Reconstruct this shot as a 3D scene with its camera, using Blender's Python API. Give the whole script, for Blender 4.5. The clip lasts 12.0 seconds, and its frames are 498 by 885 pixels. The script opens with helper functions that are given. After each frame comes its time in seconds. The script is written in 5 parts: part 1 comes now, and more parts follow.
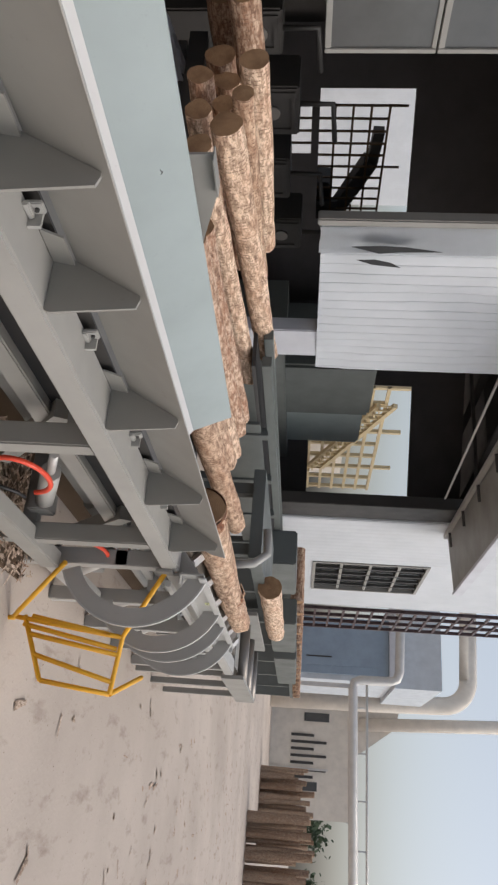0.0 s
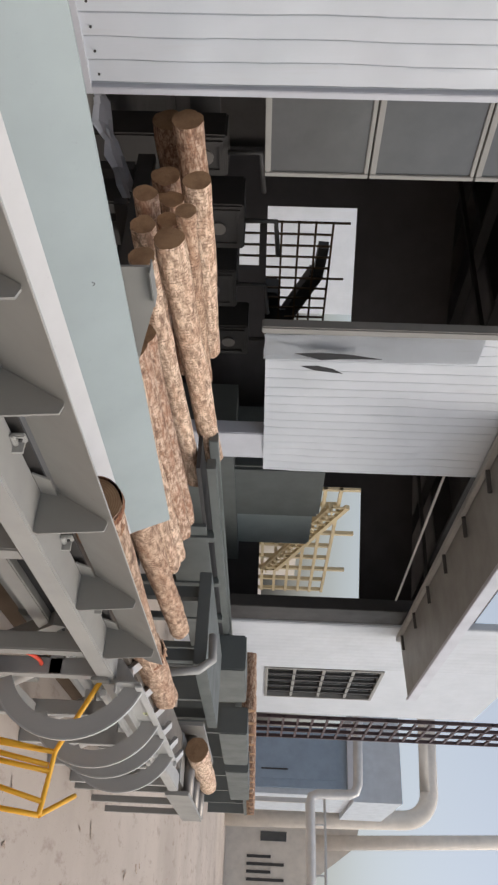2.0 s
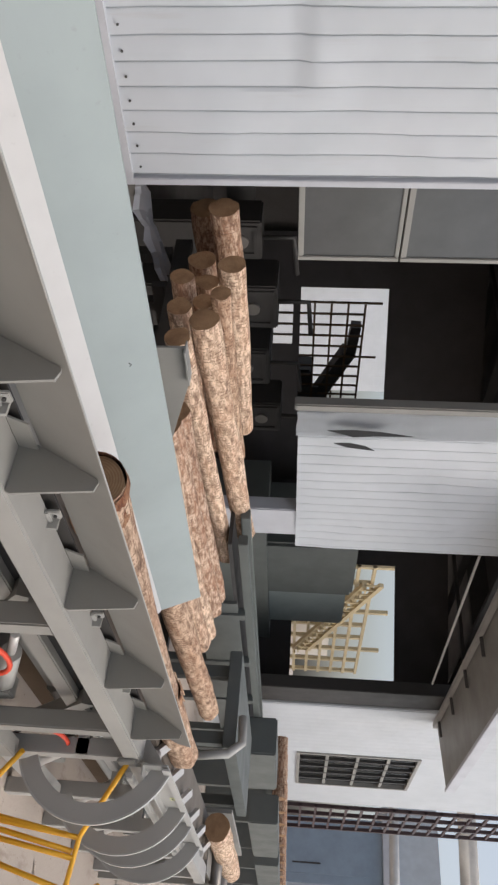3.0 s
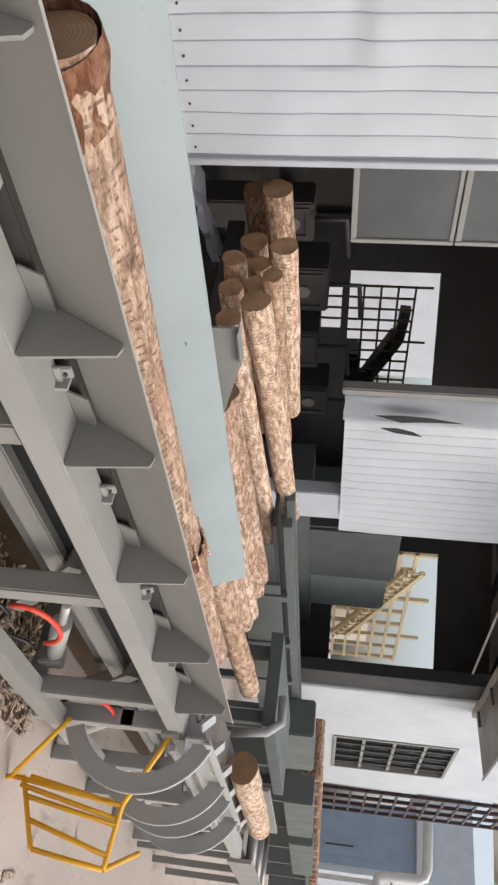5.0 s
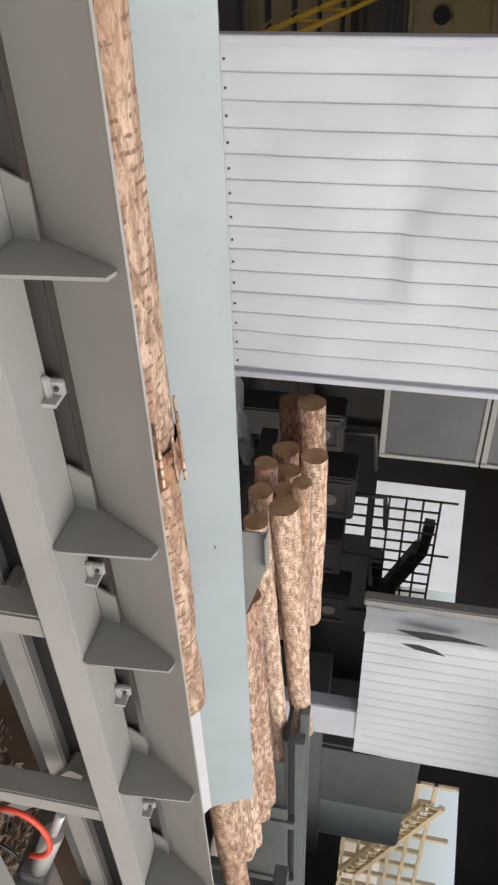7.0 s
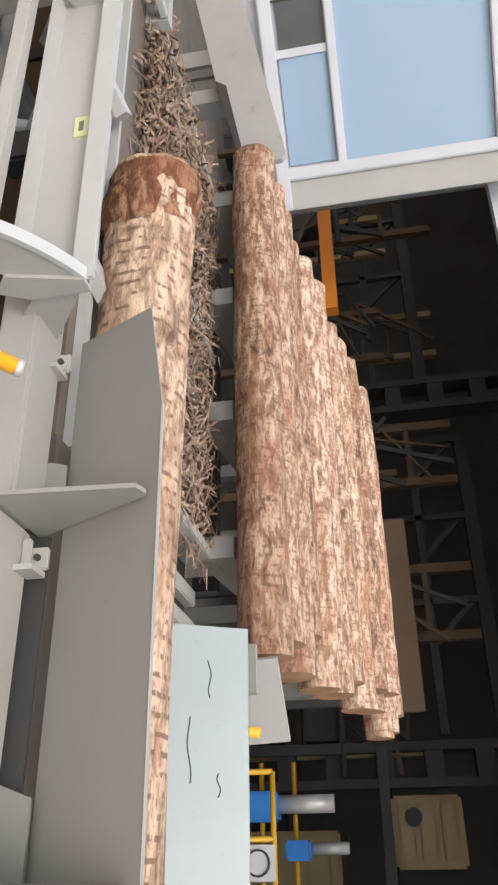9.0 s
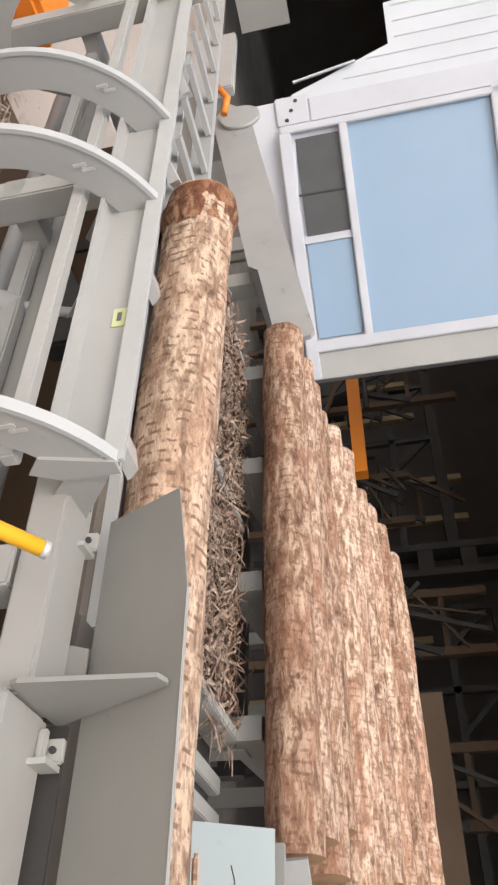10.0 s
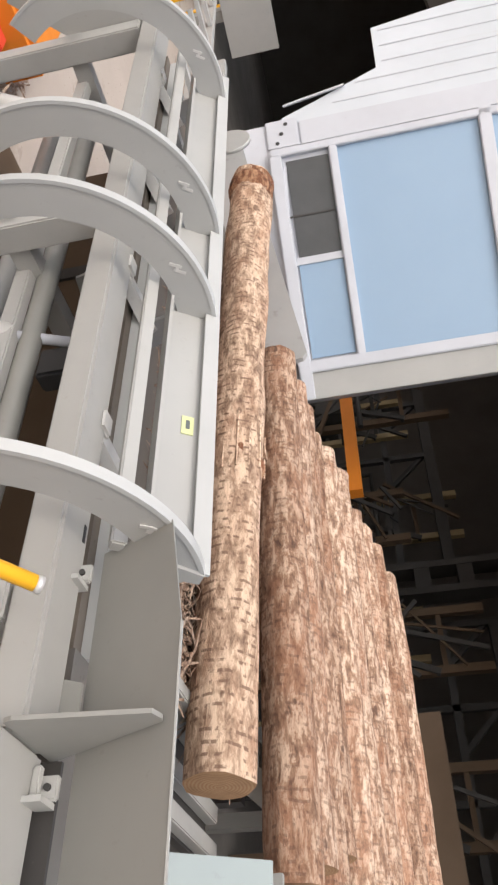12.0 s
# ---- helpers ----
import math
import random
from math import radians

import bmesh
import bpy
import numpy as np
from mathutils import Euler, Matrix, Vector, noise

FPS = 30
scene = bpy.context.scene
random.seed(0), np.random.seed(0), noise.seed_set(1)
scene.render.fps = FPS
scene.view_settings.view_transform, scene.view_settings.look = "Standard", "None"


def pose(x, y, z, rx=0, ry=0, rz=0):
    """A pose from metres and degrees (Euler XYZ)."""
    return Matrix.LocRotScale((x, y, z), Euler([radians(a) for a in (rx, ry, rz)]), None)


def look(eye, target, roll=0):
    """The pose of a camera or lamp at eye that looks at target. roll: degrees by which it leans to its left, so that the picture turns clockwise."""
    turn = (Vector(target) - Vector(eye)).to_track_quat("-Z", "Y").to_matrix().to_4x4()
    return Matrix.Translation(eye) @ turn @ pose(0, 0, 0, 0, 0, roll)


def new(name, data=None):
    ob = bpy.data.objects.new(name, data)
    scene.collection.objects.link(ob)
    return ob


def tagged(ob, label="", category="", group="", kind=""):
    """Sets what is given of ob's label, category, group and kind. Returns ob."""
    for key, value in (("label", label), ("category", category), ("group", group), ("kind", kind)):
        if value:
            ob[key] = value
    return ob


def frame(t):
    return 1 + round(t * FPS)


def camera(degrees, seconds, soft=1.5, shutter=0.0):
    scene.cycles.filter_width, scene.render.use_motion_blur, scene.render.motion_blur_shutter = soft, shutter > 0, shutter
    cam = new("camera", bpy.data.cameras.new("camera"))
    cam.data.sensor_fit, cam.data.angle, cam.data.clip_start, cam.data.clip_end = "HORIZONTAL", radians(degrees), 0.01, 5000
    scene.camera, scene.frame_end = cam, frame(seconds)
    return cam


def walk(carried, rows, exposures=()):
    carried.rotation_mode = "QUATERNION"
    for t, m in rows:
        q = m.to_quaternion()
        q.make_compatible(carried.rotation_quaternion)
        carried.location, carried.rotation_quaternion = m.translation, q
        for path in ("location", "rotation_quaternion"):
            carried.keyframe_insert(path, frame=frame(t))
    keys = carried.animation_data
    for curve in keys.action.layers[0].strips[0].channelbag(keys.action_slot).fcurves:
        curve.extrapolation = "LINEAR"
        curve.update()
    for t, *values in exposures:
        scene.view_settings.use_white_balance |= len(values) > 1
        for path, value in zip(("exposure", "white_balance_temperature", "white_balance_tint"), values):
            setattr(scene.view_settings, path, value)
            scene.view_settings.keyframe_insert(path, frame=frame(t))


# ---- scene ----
cam = camera(35.7, 12.0, soft=2.4)
PATH = [
    (0, (0.154, 0.038, 2.636), (1.972, 0.857, 2.477), 92.5),
    (0.5, (0.144, 0.031, 2.641), (1.967, 0.837, 2.479), 92.5),
    (1, (0.157, 0.05, 2.689), (1.926, 0.976, 2.579), 92.0),
    (1.5, (0.127, 0.035, 2.753), (1.838, 1.069, 2.69), 92.0),
    (2, (0.113, 0.029, 2.769), (1.81, 1.085, 2.716), 92.0),
    (2.5, (0.108, 0.035, 2.767), (1.779, 1.13, 2.68), 92.0),
    (3, (0.073, 0.02, 2.778), (1.658, 1.231, 2.633), 92.2),
    (3.5, (0.077, 0.013, 2.774), (1.633, 1.253, 2.579), 91.9),
    (3.7, (0.064, 0.019, 2.76), (1.602, 1.279, 2.543), 91.7),
    (5.3, (0.056, -0.016, 2.736), (1.677, 1.126, 2.475), 94.5),
    (5.5, (0.049, -0.018, 2.736), (1.66, 1.136, 2.47), 95.5),
    (6, (0.04, -0.039, 2.727), (1.602, 1.178, 2.447), 96.6),
    (6.5, (0.014, -0.044, 2.719), (1.428, 1.331, 2.386), 96.3),
    (7, (-0.027, -0.033, 2.71), (1.224, 1.487, 2.356), 96.1),
    (7.5, (-0.091, -0.017, 2.692), (0.739, 1.754, 2.276), 94.3),
    (7.7, (-0.126, 0.013, 2.672), (0.384, 1.896, 2.232), 92.3),
    (9.3, (-0.238, 0.105, 2.494), (-1.353, 1.740, 2.208), 83.6),
    (9.5, (-0.249, 0.114, 2.497), (-1.452, 1.685, 2.206), 83.2),
    (10, (-0.282, 0.069, 2.521), (-1.559, 1.570, 2.179), 82.7),
    (10.2, (-0.300, 0.068, 2.517), (-1.607, 1.545, 2.174), 82.8),
    (10.5, (-0.316, 0.062, 2.509), (-1.645, 1.521, 2.182), 82.6),
    (11, (-0.314, 0.046, 2.521), (-1.665, 1.488, 2.211), 82.3),
    (11.5, (-0.318, 0.042, 2.525), (-1.660, 1.491, 2.207), 82.4),
    (12, (-0.304, 0.039, 2.536), (-1.615, 1.514, 2.212), 81.8),
]
EXPOSURES = [(0, -0.95), (2.5, -0.95), (3.5, -0.86), (5.5, -0.68), (7.5, -0.68), (9.3, -0.36), (12.0, -0.4)]
walk(cam, [(t, look(eye, target, roll)) for t, eye, target, roll in PATH], exposures=EXPOSURES)

# ---- light ----
world = bpy.data.worlds.new("sky")
scene.world = world
world.use_nodes = True
wn = world.node_tree.nodes
sky = wn.new("ShaderNodeTexSky")
sky.sky_type, sky.sun_disc = "NISHITA", False
sky.sun_elevation, sky.sun_rotation = radians(52), radians(160)
sky.air_density, sky.dust_density, sky.ozone_density = 1.0, 4.0, 1.0
wn["Background"].inputs["Strength"].default_value = 0.15
haze = wn.new("ShaderNodeHueSaturation")  # thin bright cloud: paler and brighter than a clear sky
haze.inputs["Saturation"].default_value, haze.inputs["Value"].default_value = 0.55, 2.3
world.node_tree.links.new(sky.outputs[0], haze.inputs["Color"])
world.node_tree.links.new(haze.outputs[0], wn["Background"].inputs["Color"])
sun_data = bpy.data.lights.new("sun", "SUN")
sun_data.energy, sun_data.angle, sun_data.color = 0.9, radians(20), (1.0, 0.97, 0.93)
sun = new("sun", sun_data)
SUN_WAY = Vector((math.sin(radians(160)) * math.cos(radians(52)), math.cos(radians(160)) * math.cos(radians(52)), math.sin(radians(52))))
sun.matrix_world = look((0, 0, 30), Vector((0, 0, 30)) - SUN_WAY)


# ---- materials ----
def material(name, rough=0.6, metal=0.0, spec=0.5):
    m = bpy.data.materials.new(name)
    m.use_nodes = True
    b = m.node_tree.nodes["Principled BSDF"]
    b.inputs["Roughness"].default_value = rough
    b.inputs["Metallic"].default_value = metal
    b.inputs["Specular IOR Level"].default_value = spec
    return m, m.node_tree.nodes, m.node_tree.links, b


def coords(n, l, scale=(1, 1, 1)):
    tc, mp = n.new("ShaderNodeTexCoord"), n.new("ShaderNodeMapping")
    mp.inputs["Scale"].default_value = scale
    l.new(tc.outputs["Object"], mp.inputs["Vector"])
    info, add = n.new("ShaderNodeObjectInfo"), n.new("ShaderNodeVectorMath")
    mul = n.new("ShaderNodeMath")
    mul.operation = "MULTIPLY"
    mul.inputs[1].default_value = 37.0
    l.new(info.outputs["Random"], mul.inputs[0])
    l.new(mp.outputs[0], add.inputs[0])
    l.new(mul.outputs[0], add.inputs[1])
    return add.outputs[0]


def noise_tex(n, l, vec, scale, detail=5.0, rough=0.6, distort=0.0):
    t = n.new("ShaderNodeTexNoise")
    t.inputs["Scale"].default_value, t.inputs["Detail"].default_value = scale, detail
    t.inputs["Roughness"].default_value, t.inputs["Distortion"].default_value = rough, distort
    l.new(vec, t.inputs["Vector"])
    return t.outputs["Fac"]


def ramp(n, l, fac, *stops):
    r = n.new("ShaderNodeValToRGB")
    e = r.color_ramp.elements
    while len(e) < len(stops):
        e.new(0.5)
    for el, (p, c) in zip(e, stops):
        el.position, el.color = p, (*c, 1) if len(c) == 3 else (c[0], c[0], c[0], 1)
    l.new(fac, r.inputs[0])
    return r.outputs[0]


def mix(n, l, fac, a, b, mode="MIX"):
    x = n.new("ShaderNodeMix")
    x.data_type, x.blend_type = "RGBA", mode
    for sock, v in ((x.inputs[0], fac), (x.inputs[6], a), (x.inputs[7], b)):
        if hasattr(v, "is_linked"):
            l.new(v, sock)
        else:
            sock.default_value = v if isinstance(v, float) else (*v, 1)
    return x.outputs[2]


def bump(n, l, b, fac, strength=0.3, distance=0.01):
    u = n.new("ShaderNodeBump")
    u.inputs["Strength"].default_value, u.inputs["Distance"].default_value = strength, distance
    l.new(fac, u.inputs["Height"])
    l.new(u.outputs[0], b.inputs["Normal"])


def paint(name, colour, dirt=(0.16, 0.13, 0.1), amount=0.5, rough=0.5, metal=0.0, grain=6.0):
    """Painted or bare sheet steel with soft dirt patches and small scuffs."""
    m, n, l, b = material(name, rough, metal)
    v = coords(n, l)
    big = noise_tex(n, l, v, 1.3, 4)
    small = noise_tex(n, l, v, grain * 4, 6, 0.7)
    base = mix(n, l, ramp(n, l, big, (0.35, (0,)), (0.75, (1,))), colour, tuple(c * 0.86 for c in colour))
    spots = ramp(n, l, small, (0.62, (0,)), (0.72, (amount,)))
    l.new(mix(n, l, spots, base, dirt), b.inputs["Base Color"])
    l.new(ramp(n, l, big, (0.2, (max(rough - 0.12, 0.05),)), (0.8, (min(rough + 0.15, 1),))), b.inputs["Roughness"])
    bump(n, l, b, small, 0.08, 0.004)
    return m


STEEL = paint("painted_grey_steel", (0.29, 0.28, 0.255), amount=0.18)
PALE = paint("pale_grey_paint", (0.40, 0.39, 0.365), amount=0.2, rough=0.45)
GUARD = paint("pale_green_grey_paint", (0.32, 0.365, 0.355), amount=0.15, rough=0.42)
GREEN = paint("grey_green_machine_paint", (0.125, 0.136, 0.128), amount=0.3)
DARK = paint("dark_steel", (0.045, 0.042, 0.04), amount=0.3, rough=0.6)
# black steel and rubber, and also the shade in the shed and tears
BLACK = paint("oily_black_steel_and_shade", (0.012, 0.012, 0.013), amount=0.2, rough=0.5)
YELLOW = paint("safety_yellow_paint", (0.85, 0.43, 0.02), amount=0.25)
LABEL = paint("faded_label", (0.62, 0.64, 0.33), amount=0.3)
BRIGHT = paint("rubbed_bright_edge", (0.47, 0.465, 0.445), amount=0.12, rough=0.4)
CHAIN = paint("worn_chain_steel", (0.22, 0.2, 0.18), (0.1, 0.07, 0.05), 0.7, 0.4, 0.6, 12)
WORN = paint("worn_brown_steel", (0.15, 0.125, 0.10), (0.05, 0.04, 0.03), 0.6, 0.6)
BLUE_PAINT = paint("blue_motor_paint", (0.03, 0.22, 0.62), amount=0.2)
RED = paint("red_rubber_hose", (0.75, 0.07, 0.03), amount=0.1)
ORANGE = paint("orange_paint", (0.75, 0.23, 0.02), amount=0.2)
# YELLOW darkened for the dim hall; the spots are dirt
YELLOW_DIM = paint("hall_dimmed_yellow_paint", (0.66, 0.38, 0.03), amount=0.5)
BEAM = paint("light_grey_beam_paint", (0.345, 0.335, 0.31), amount=0.2)
TAN = paint("tan_machine_paint", (0.32, 0.235, 0.12), amount=0.3)
TAN_PALE = paint("pale_yellow_steel", (0.52, 0.42, 0.25), amount=0.2)
# beige raised so that the colour holds the backlit haze
BEIGE = paint("hazed_beige_render", (0.72, 0.66, 0.58), (0.4, 0.33, 0.25), 0.3, 0.8)
LADDER = paint("oxide_red_steel", (0.075, 0.045, 0.045), amount=0.3)
BLUE_WALL = paint("grey_blue_cladding", (0.27, 0.34, 0.42), amount=0.1)
# far cladding, raised for haze along with the beige
PALE_BLUE = paint("pale_grey_blue_cladding", (0.54, 0.58, 0.62), amount=0.1)
SLAB = paint("scuffed_bare_plate", (0.40, 0.39, 0.37), (0.22, 0.20, 0.18), 0.55, 0.55, 0.2, 1.3)
# grey steel taken near black: the hall's dimness is in the colour
HALL_STEEL = paint("dark_steel_and_hall_shade", (0.045, 0.04, 0.036), amount=0.3, rough=0.7)
# rust brown, also darkened so that the hall framework stays dim
RUST = paint("rusty_brown_steel", (0.10, 0.062, 0.034), (0.06, 0.04, 0.03), 0.5, 0.8)
ZINC = paint("galvanised_duct", (0.62, 0.6, 0.57), amount=0.15, rough=0.4, metal=0.3)
WHITE = paint("white_frame_paint", (0.55, 0.555, 0.585), (0.33, 0.31, 0.3), 0.25, 0.4)


def cladding():
    m, n, l, b = material("white_cladding", 0.42)
    v = coords(n, l)
    big = noise_tex(n, l, v, 0.9, 3)
    streak = noise_tex(n, l, coords(n, l, (9, 9, 0.7)), 1.0, 5)
    c = mix(n, l, ramp(n, l, big, (0.3, (0,)), (0.8, (1,))), (0.60, 0.62, 0.645), (0.52, 0.545, 0.565))
    c = mix(n, l, ramp(n, l, streak, (0.6, (0,)), (0.8, (0.35,))), c, (0.45, 0.43, 0.4))
    l.new(c, b.inputs["Base Color"])
    bump(n, l, b, big, 0.5, 0.08)
    return m


CLAD = cladding()


def sky_glass():
    m, n, l, b = material("glass_with_painted_sky", 0.25)
    big = noise_tex(n, l, coords(n, l), 0.8, 3)
    # diffuse pale blue stands in for the sky mirrored in the glass
    l.new(mix(n, l, big, (0.255, 0.355, 0.47), (0.29, 0.39, 0.50)), b.inputs["Base Color"])
    return m


SKY_GLASS = sky_glass()


def smoked():
    m, n, l, b = material("dusty_window_pane", 0.15)
    big = noise_tex(n, l, coords(n, l), 2.0, 4)
    l.new(mix(n, l, big, (0.055, 0.058, 0.06), (0.11, 0.112, 0.112)), b.inputs["Base Color"])
    return m


PANE = smoked()


def bark(name, light, mid, dark, scale=1.0, dash=0.0, brown=0.5):
    """Peeled and torn bark: long cream flakes, red-brown patches, dark knots, and rows of short cuts left by the debarker."""
    m, n, l, b = material(name, 0.85, spec=0.25)
    flakes = noise_tex(n, l, coords(n, l, (5.2 * scale, 14.0 * scale, 14.0 * scale)), 1.6, 8, 0.7, 0.35)
    patch = noise_tex(n, l, coords(n, l, (1.3, 4.2, 4.2)), 1.6, 5, 0.62, 0.3)
    fine = noise_tex(n, l, coords(n, l, (16, 48, 48)), 1.5, 4, 0.7)
    deep = tuple(x * 0.74 for x in mid)
    c = ramp(n, l, flakes, (0.33, dark), (0.42, deep), (0.48, mid), (0.545, light), (0.66, tuple(min(x * 1.22, 0.92) for x in light)))
    c = mix(n, l, ramp(n, l, patch, (0.47, (0,)), (0.62, (brown,))), c, (mid[0] * 1.02, mid[1] * 0.8, mid[2] * 0.7))
    c = mix(n, l, ramp(n, l, fine, (0.54, (0,)), (0.66, (0.7,))), c, tuple(x * 1.5 for x in dark))
    rows = n.new("ShaderNodeTexWave")
    rows.wave_type, rows.bands_direction = "BANDS", "X"
    rows.inputs["Scale"].default_value, rows.inputs["Distortion"].default_value = 6.6, 1.6
    rows.inputs["Detail"].default_value, rows.inputs["Detail Scale"].default_value = 2.0, 1.4
    l.new(coords(n, l), rows.inputs["Vector"])
    where = noise_tex(n, l, coords(n, l, (7, 17, 17)), 1.5, 3, 0.6)
    cuts = mix(n, l, 1.0, ramp(n, l, rows.outputs["Fac"], (0.72, (0,)), (0.88, (1,))), ramp(n, l, where, (0.49, (0,)), (0.56, (1,))), "MULTIPLY")
    cuts = mix(n, l, 1.0, cuts, (dash, dash, dash), "MULTIPLY")
    c = mix(n, l, cuts, c, tuple(x * 1.3 for x in dark))
    knots = noise_tex(n, l, coords(n, l, (3.2, 6, 6)), 2.0, 2, 0.5)
    c = mix(n, l, ramp(n, l, knots, (0.70, (0,)), (0.75, (0.8,))), c, dark)
    info = n.new("ShaderNodeObjectInfo")
    c = mix(n, l, 1.0, c, ramp(n, l, info.outputs["Random"], (0.0, (0.76, 0.68, 0.62)), (0.5, (0.98, 0.95, 0.92)), (1.0, (1.1, 1.08, 1.05))), "MULTIPLY")
    l.new(c, b.inputs["Base Color"])
    bump(n, l, b, flakes, 0.9, 0.02)
    return m


BARK = bark("part_peeled_bark", (0.60, 0.455, 0.345), (0.37, 0.235, 0.16), (0.11, 0.064, 0.047), 1.0, 0.5, 0.5)
BARK_PALE = bark("freshly_peeled_log", (0.76, 0.595, 0.45), (0.52, 0.37, 0.265), (0.17, 0.105, 0.075), 0.9, 0.85, 0.35)
COLLAR = bark("red_brown_bark", (0.42, 0.25, 0.15), (0.24, 0.11, 0.06), (0.07, 0.035, 0.025))
BARK_GREY = bark("weathered_bark", (0.46, 0.36, 0.27), (0.27, 0.19, 0.14), (0.10, 0.07, 0.05))


def cut_wood():
    m, n, l, b = material("sawn_end_grain", 0.8, spec=0.2)
    tc = n.new("ShaderNodeTexCoord")
    sep, comb = n.new("ShaderNodeSeparateXYZ"), n.new("ShaderNodeCombineXYZ")
    l.new(tc.outputs["Object"], sep.inputs[0])
    l.new(sep.outputs["Y"], comb.inputs["Y"])
    l.new(sep.outputs["Z"], comb.inputs["Z"])
    w = n.new("ShaderNodeTexWave")
    w.wave_type, w.rings_direction = "RINGS", "X"
    w.inputs["Scale"].default_value, w.inputs["Distortion"].default_value = 22, 1.5
    l.new(comb.outputs[0], w.inputs["Vector"])
    stain = noise_tex(n, l, coords(n, l), 5, 5)
    c = mix(n, l, w.outputs["Fac"], (0.40, 0.25, 0.14), (0.32, 0.18, 0.095))
    c = mix(n, l, ramp(n, l, stain, (0.4, (0,)), (0.7, (0.75,))), c, (0.16, 0.085, 0.045))
    l.new(c, b.inputs["Base Color"])
    bump(n, l, b, stain, 0.3, 0.01)
    return m


CUT = cut_wood()


def dirt():
    m, n, l, b = material("dusty_concrete", 0.9, spec=0.2)
    v = coords(n, l)
    big, mid_n = noise_tex(n, l, v, 0.25, 6, 0.6), noise_tex(n, l, coords(n, l, (1, 3, 1)), 1.1, 6, 0.65)
    fine = noise_tex(n, l, v, 18, 5)
    c = mix(n, l, ramp(n, l, big, (0.35, (0,)), (0.7, (1,))), (0.50, 0.43, 0.37), (0.40, 0.34, 0.29))
    c = mix(n, l, ramp(n, l, mid_n, (0.56, (0,)), (0.74, (0.8,))), c, (0.24, 0.18, 0.14))
    c = mix(n, l, ramp(n, l, fine, (0.66, (0,)), (0.72, (0.7,))), c, (0.16, 0.12, 0.09))
    l.new(c, b.inputs["Base Color"])
    bump(n, l, b, fine, 0.3, 0.02)
    return m


DIRT = dirt()
# hall wall colour carries the dimness of the interior
HALL_WALL = paint("shade_dark_hall_wall", (0.11, 0.095, 0.085), (0.05, 0.04, 0.03), 0.5, 0.8)
FLOOR = paint("oily_hall_floor", (0.17, 0.155, 0.14), (0.05, 0.04, 0.03), 0.5, 0.8)
# roof and inner walls: interior shade put into the colour here too
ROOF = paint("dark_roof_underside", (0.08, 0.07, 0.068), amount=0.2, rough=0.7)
LEAF = paint("far_foliage", (0.06, 0.09, 0.05), (0.03, 0.05, 0.03), 0.6, 0.9)
SHREDS = bark("shredded_bark", (0.52, 0.43, 0.35), (0.33, 0.25, 0.195), (0.10, 0.07, 0.05))


# ---- mesh helpers ----
def box(bm, x0, x1, y0, y1, z0, z1, bevel=0.0, m=None):
    r = bmesh.ops.create_cube(bm, size=1.0)
    mat = Matrix.Translation(((x0 + x1) / 2, (y0 + y1) / 2, (z0 + z1) / 2)) @ Matrix.Diagonal((x1 - x0, y1 - y0, z1 - z0, 1))
    bmesh.ops.transform(bm, matrix=(m or Matrix()) @ mat, verts=r["verts"])
    if bevel:
        edges = list({e for v in r["verts"] for e in v.link_edges})
        bmesh.ops.bevel(bm, geom=edges, offset=bevel, segments=2, affect="EDGES")
    return bm


def bar(bm, a, b, w, h=None, up=(0, 0, 1)):
    """A square bar from a to b."""
    a, b = Vector(a), Vector(b)
    d = b - a
    z = d.normalized()
    x = Vector(up).cross(z)
    if x.length < 1e-3:
        x = Vector((1, 0, 0)).cross(z)
    x.normalize()
    y = z.cross(x)
    m = Matrix((x, y, z)).transposed().to_4x4()
    m.translation = (a + b) / 2
    r = bmesh.ops.create_cube(bm, size=1.0)
    bmesh.ops.transform(bm, matrix=m @ Matrix.Diagonal((w, h or w, d.length, 1)), verts=r["verts"])
    return bm


def tube(bm, pts, r, seg=12, closed=True):
    """A round tube through points."""
    pts = [Vector(p) for p in pts]
    rings, ref = [], None
    for i, p in enumerate(pts):
        d = (pts[min(i + 1, len(pts) - 1)] - pts[max(i - 1, 0)]).normalized()
        x = ref - d * ref.dot(d) if ref else (Vector((0, 0, 1)) if abs(d.z) < 0.9 else Vector((1, 0, 0))).cross(d)
        x.normalize()
        ref, y = x, d.cross(x)
        rr = r[i] if isinstance(r, (list, tuple)) else r
        rings.append([bm.verts.new(p + rr * (math.cos(a) * x + math.sin(a) * y)) for a in (2 * math.pi * k / seg for k in range(seg))])
    for a, b in zip(rings, rings[1:]):
        for k in range(seg):
            f = bm.faces.new((a[k], a[(k + 1) % seg], b[(k + 1) % seg], b[k]))
            f.smooth = True
    if closed:
        bm.faces.new(rings[0][::-1])
        bm.faces.new(rings[-1])
    return bm


def slab(bm, outline, axis, t0, t1):
    """A flat plate: an outline in the plane across axis ('x', 'y' or 'z'), from t0 to t1 along it."""
    def at(p, t):
        return {"x": (t, p[0], p[1]), "y": (p[0], t, p[1]), "z": (p[0], p[1], t)}[axis]
    lo, hi = [bm.verts.new(at(p, t0)) for p in outline], [bm.verts.new(at(p, t1)) for p in outline]
    bm.faces.new(lo)
    bm.faces.new(hi[::-1])
    for k in range(len(outline)):
        j = (k + 1) % len(outline)
        bm.faces.new((lo[k], hi[k], hi[j], lo[j]))
    bmesh.ops.recalc_face_normals(bm, faces=bm.faces)
    return bm


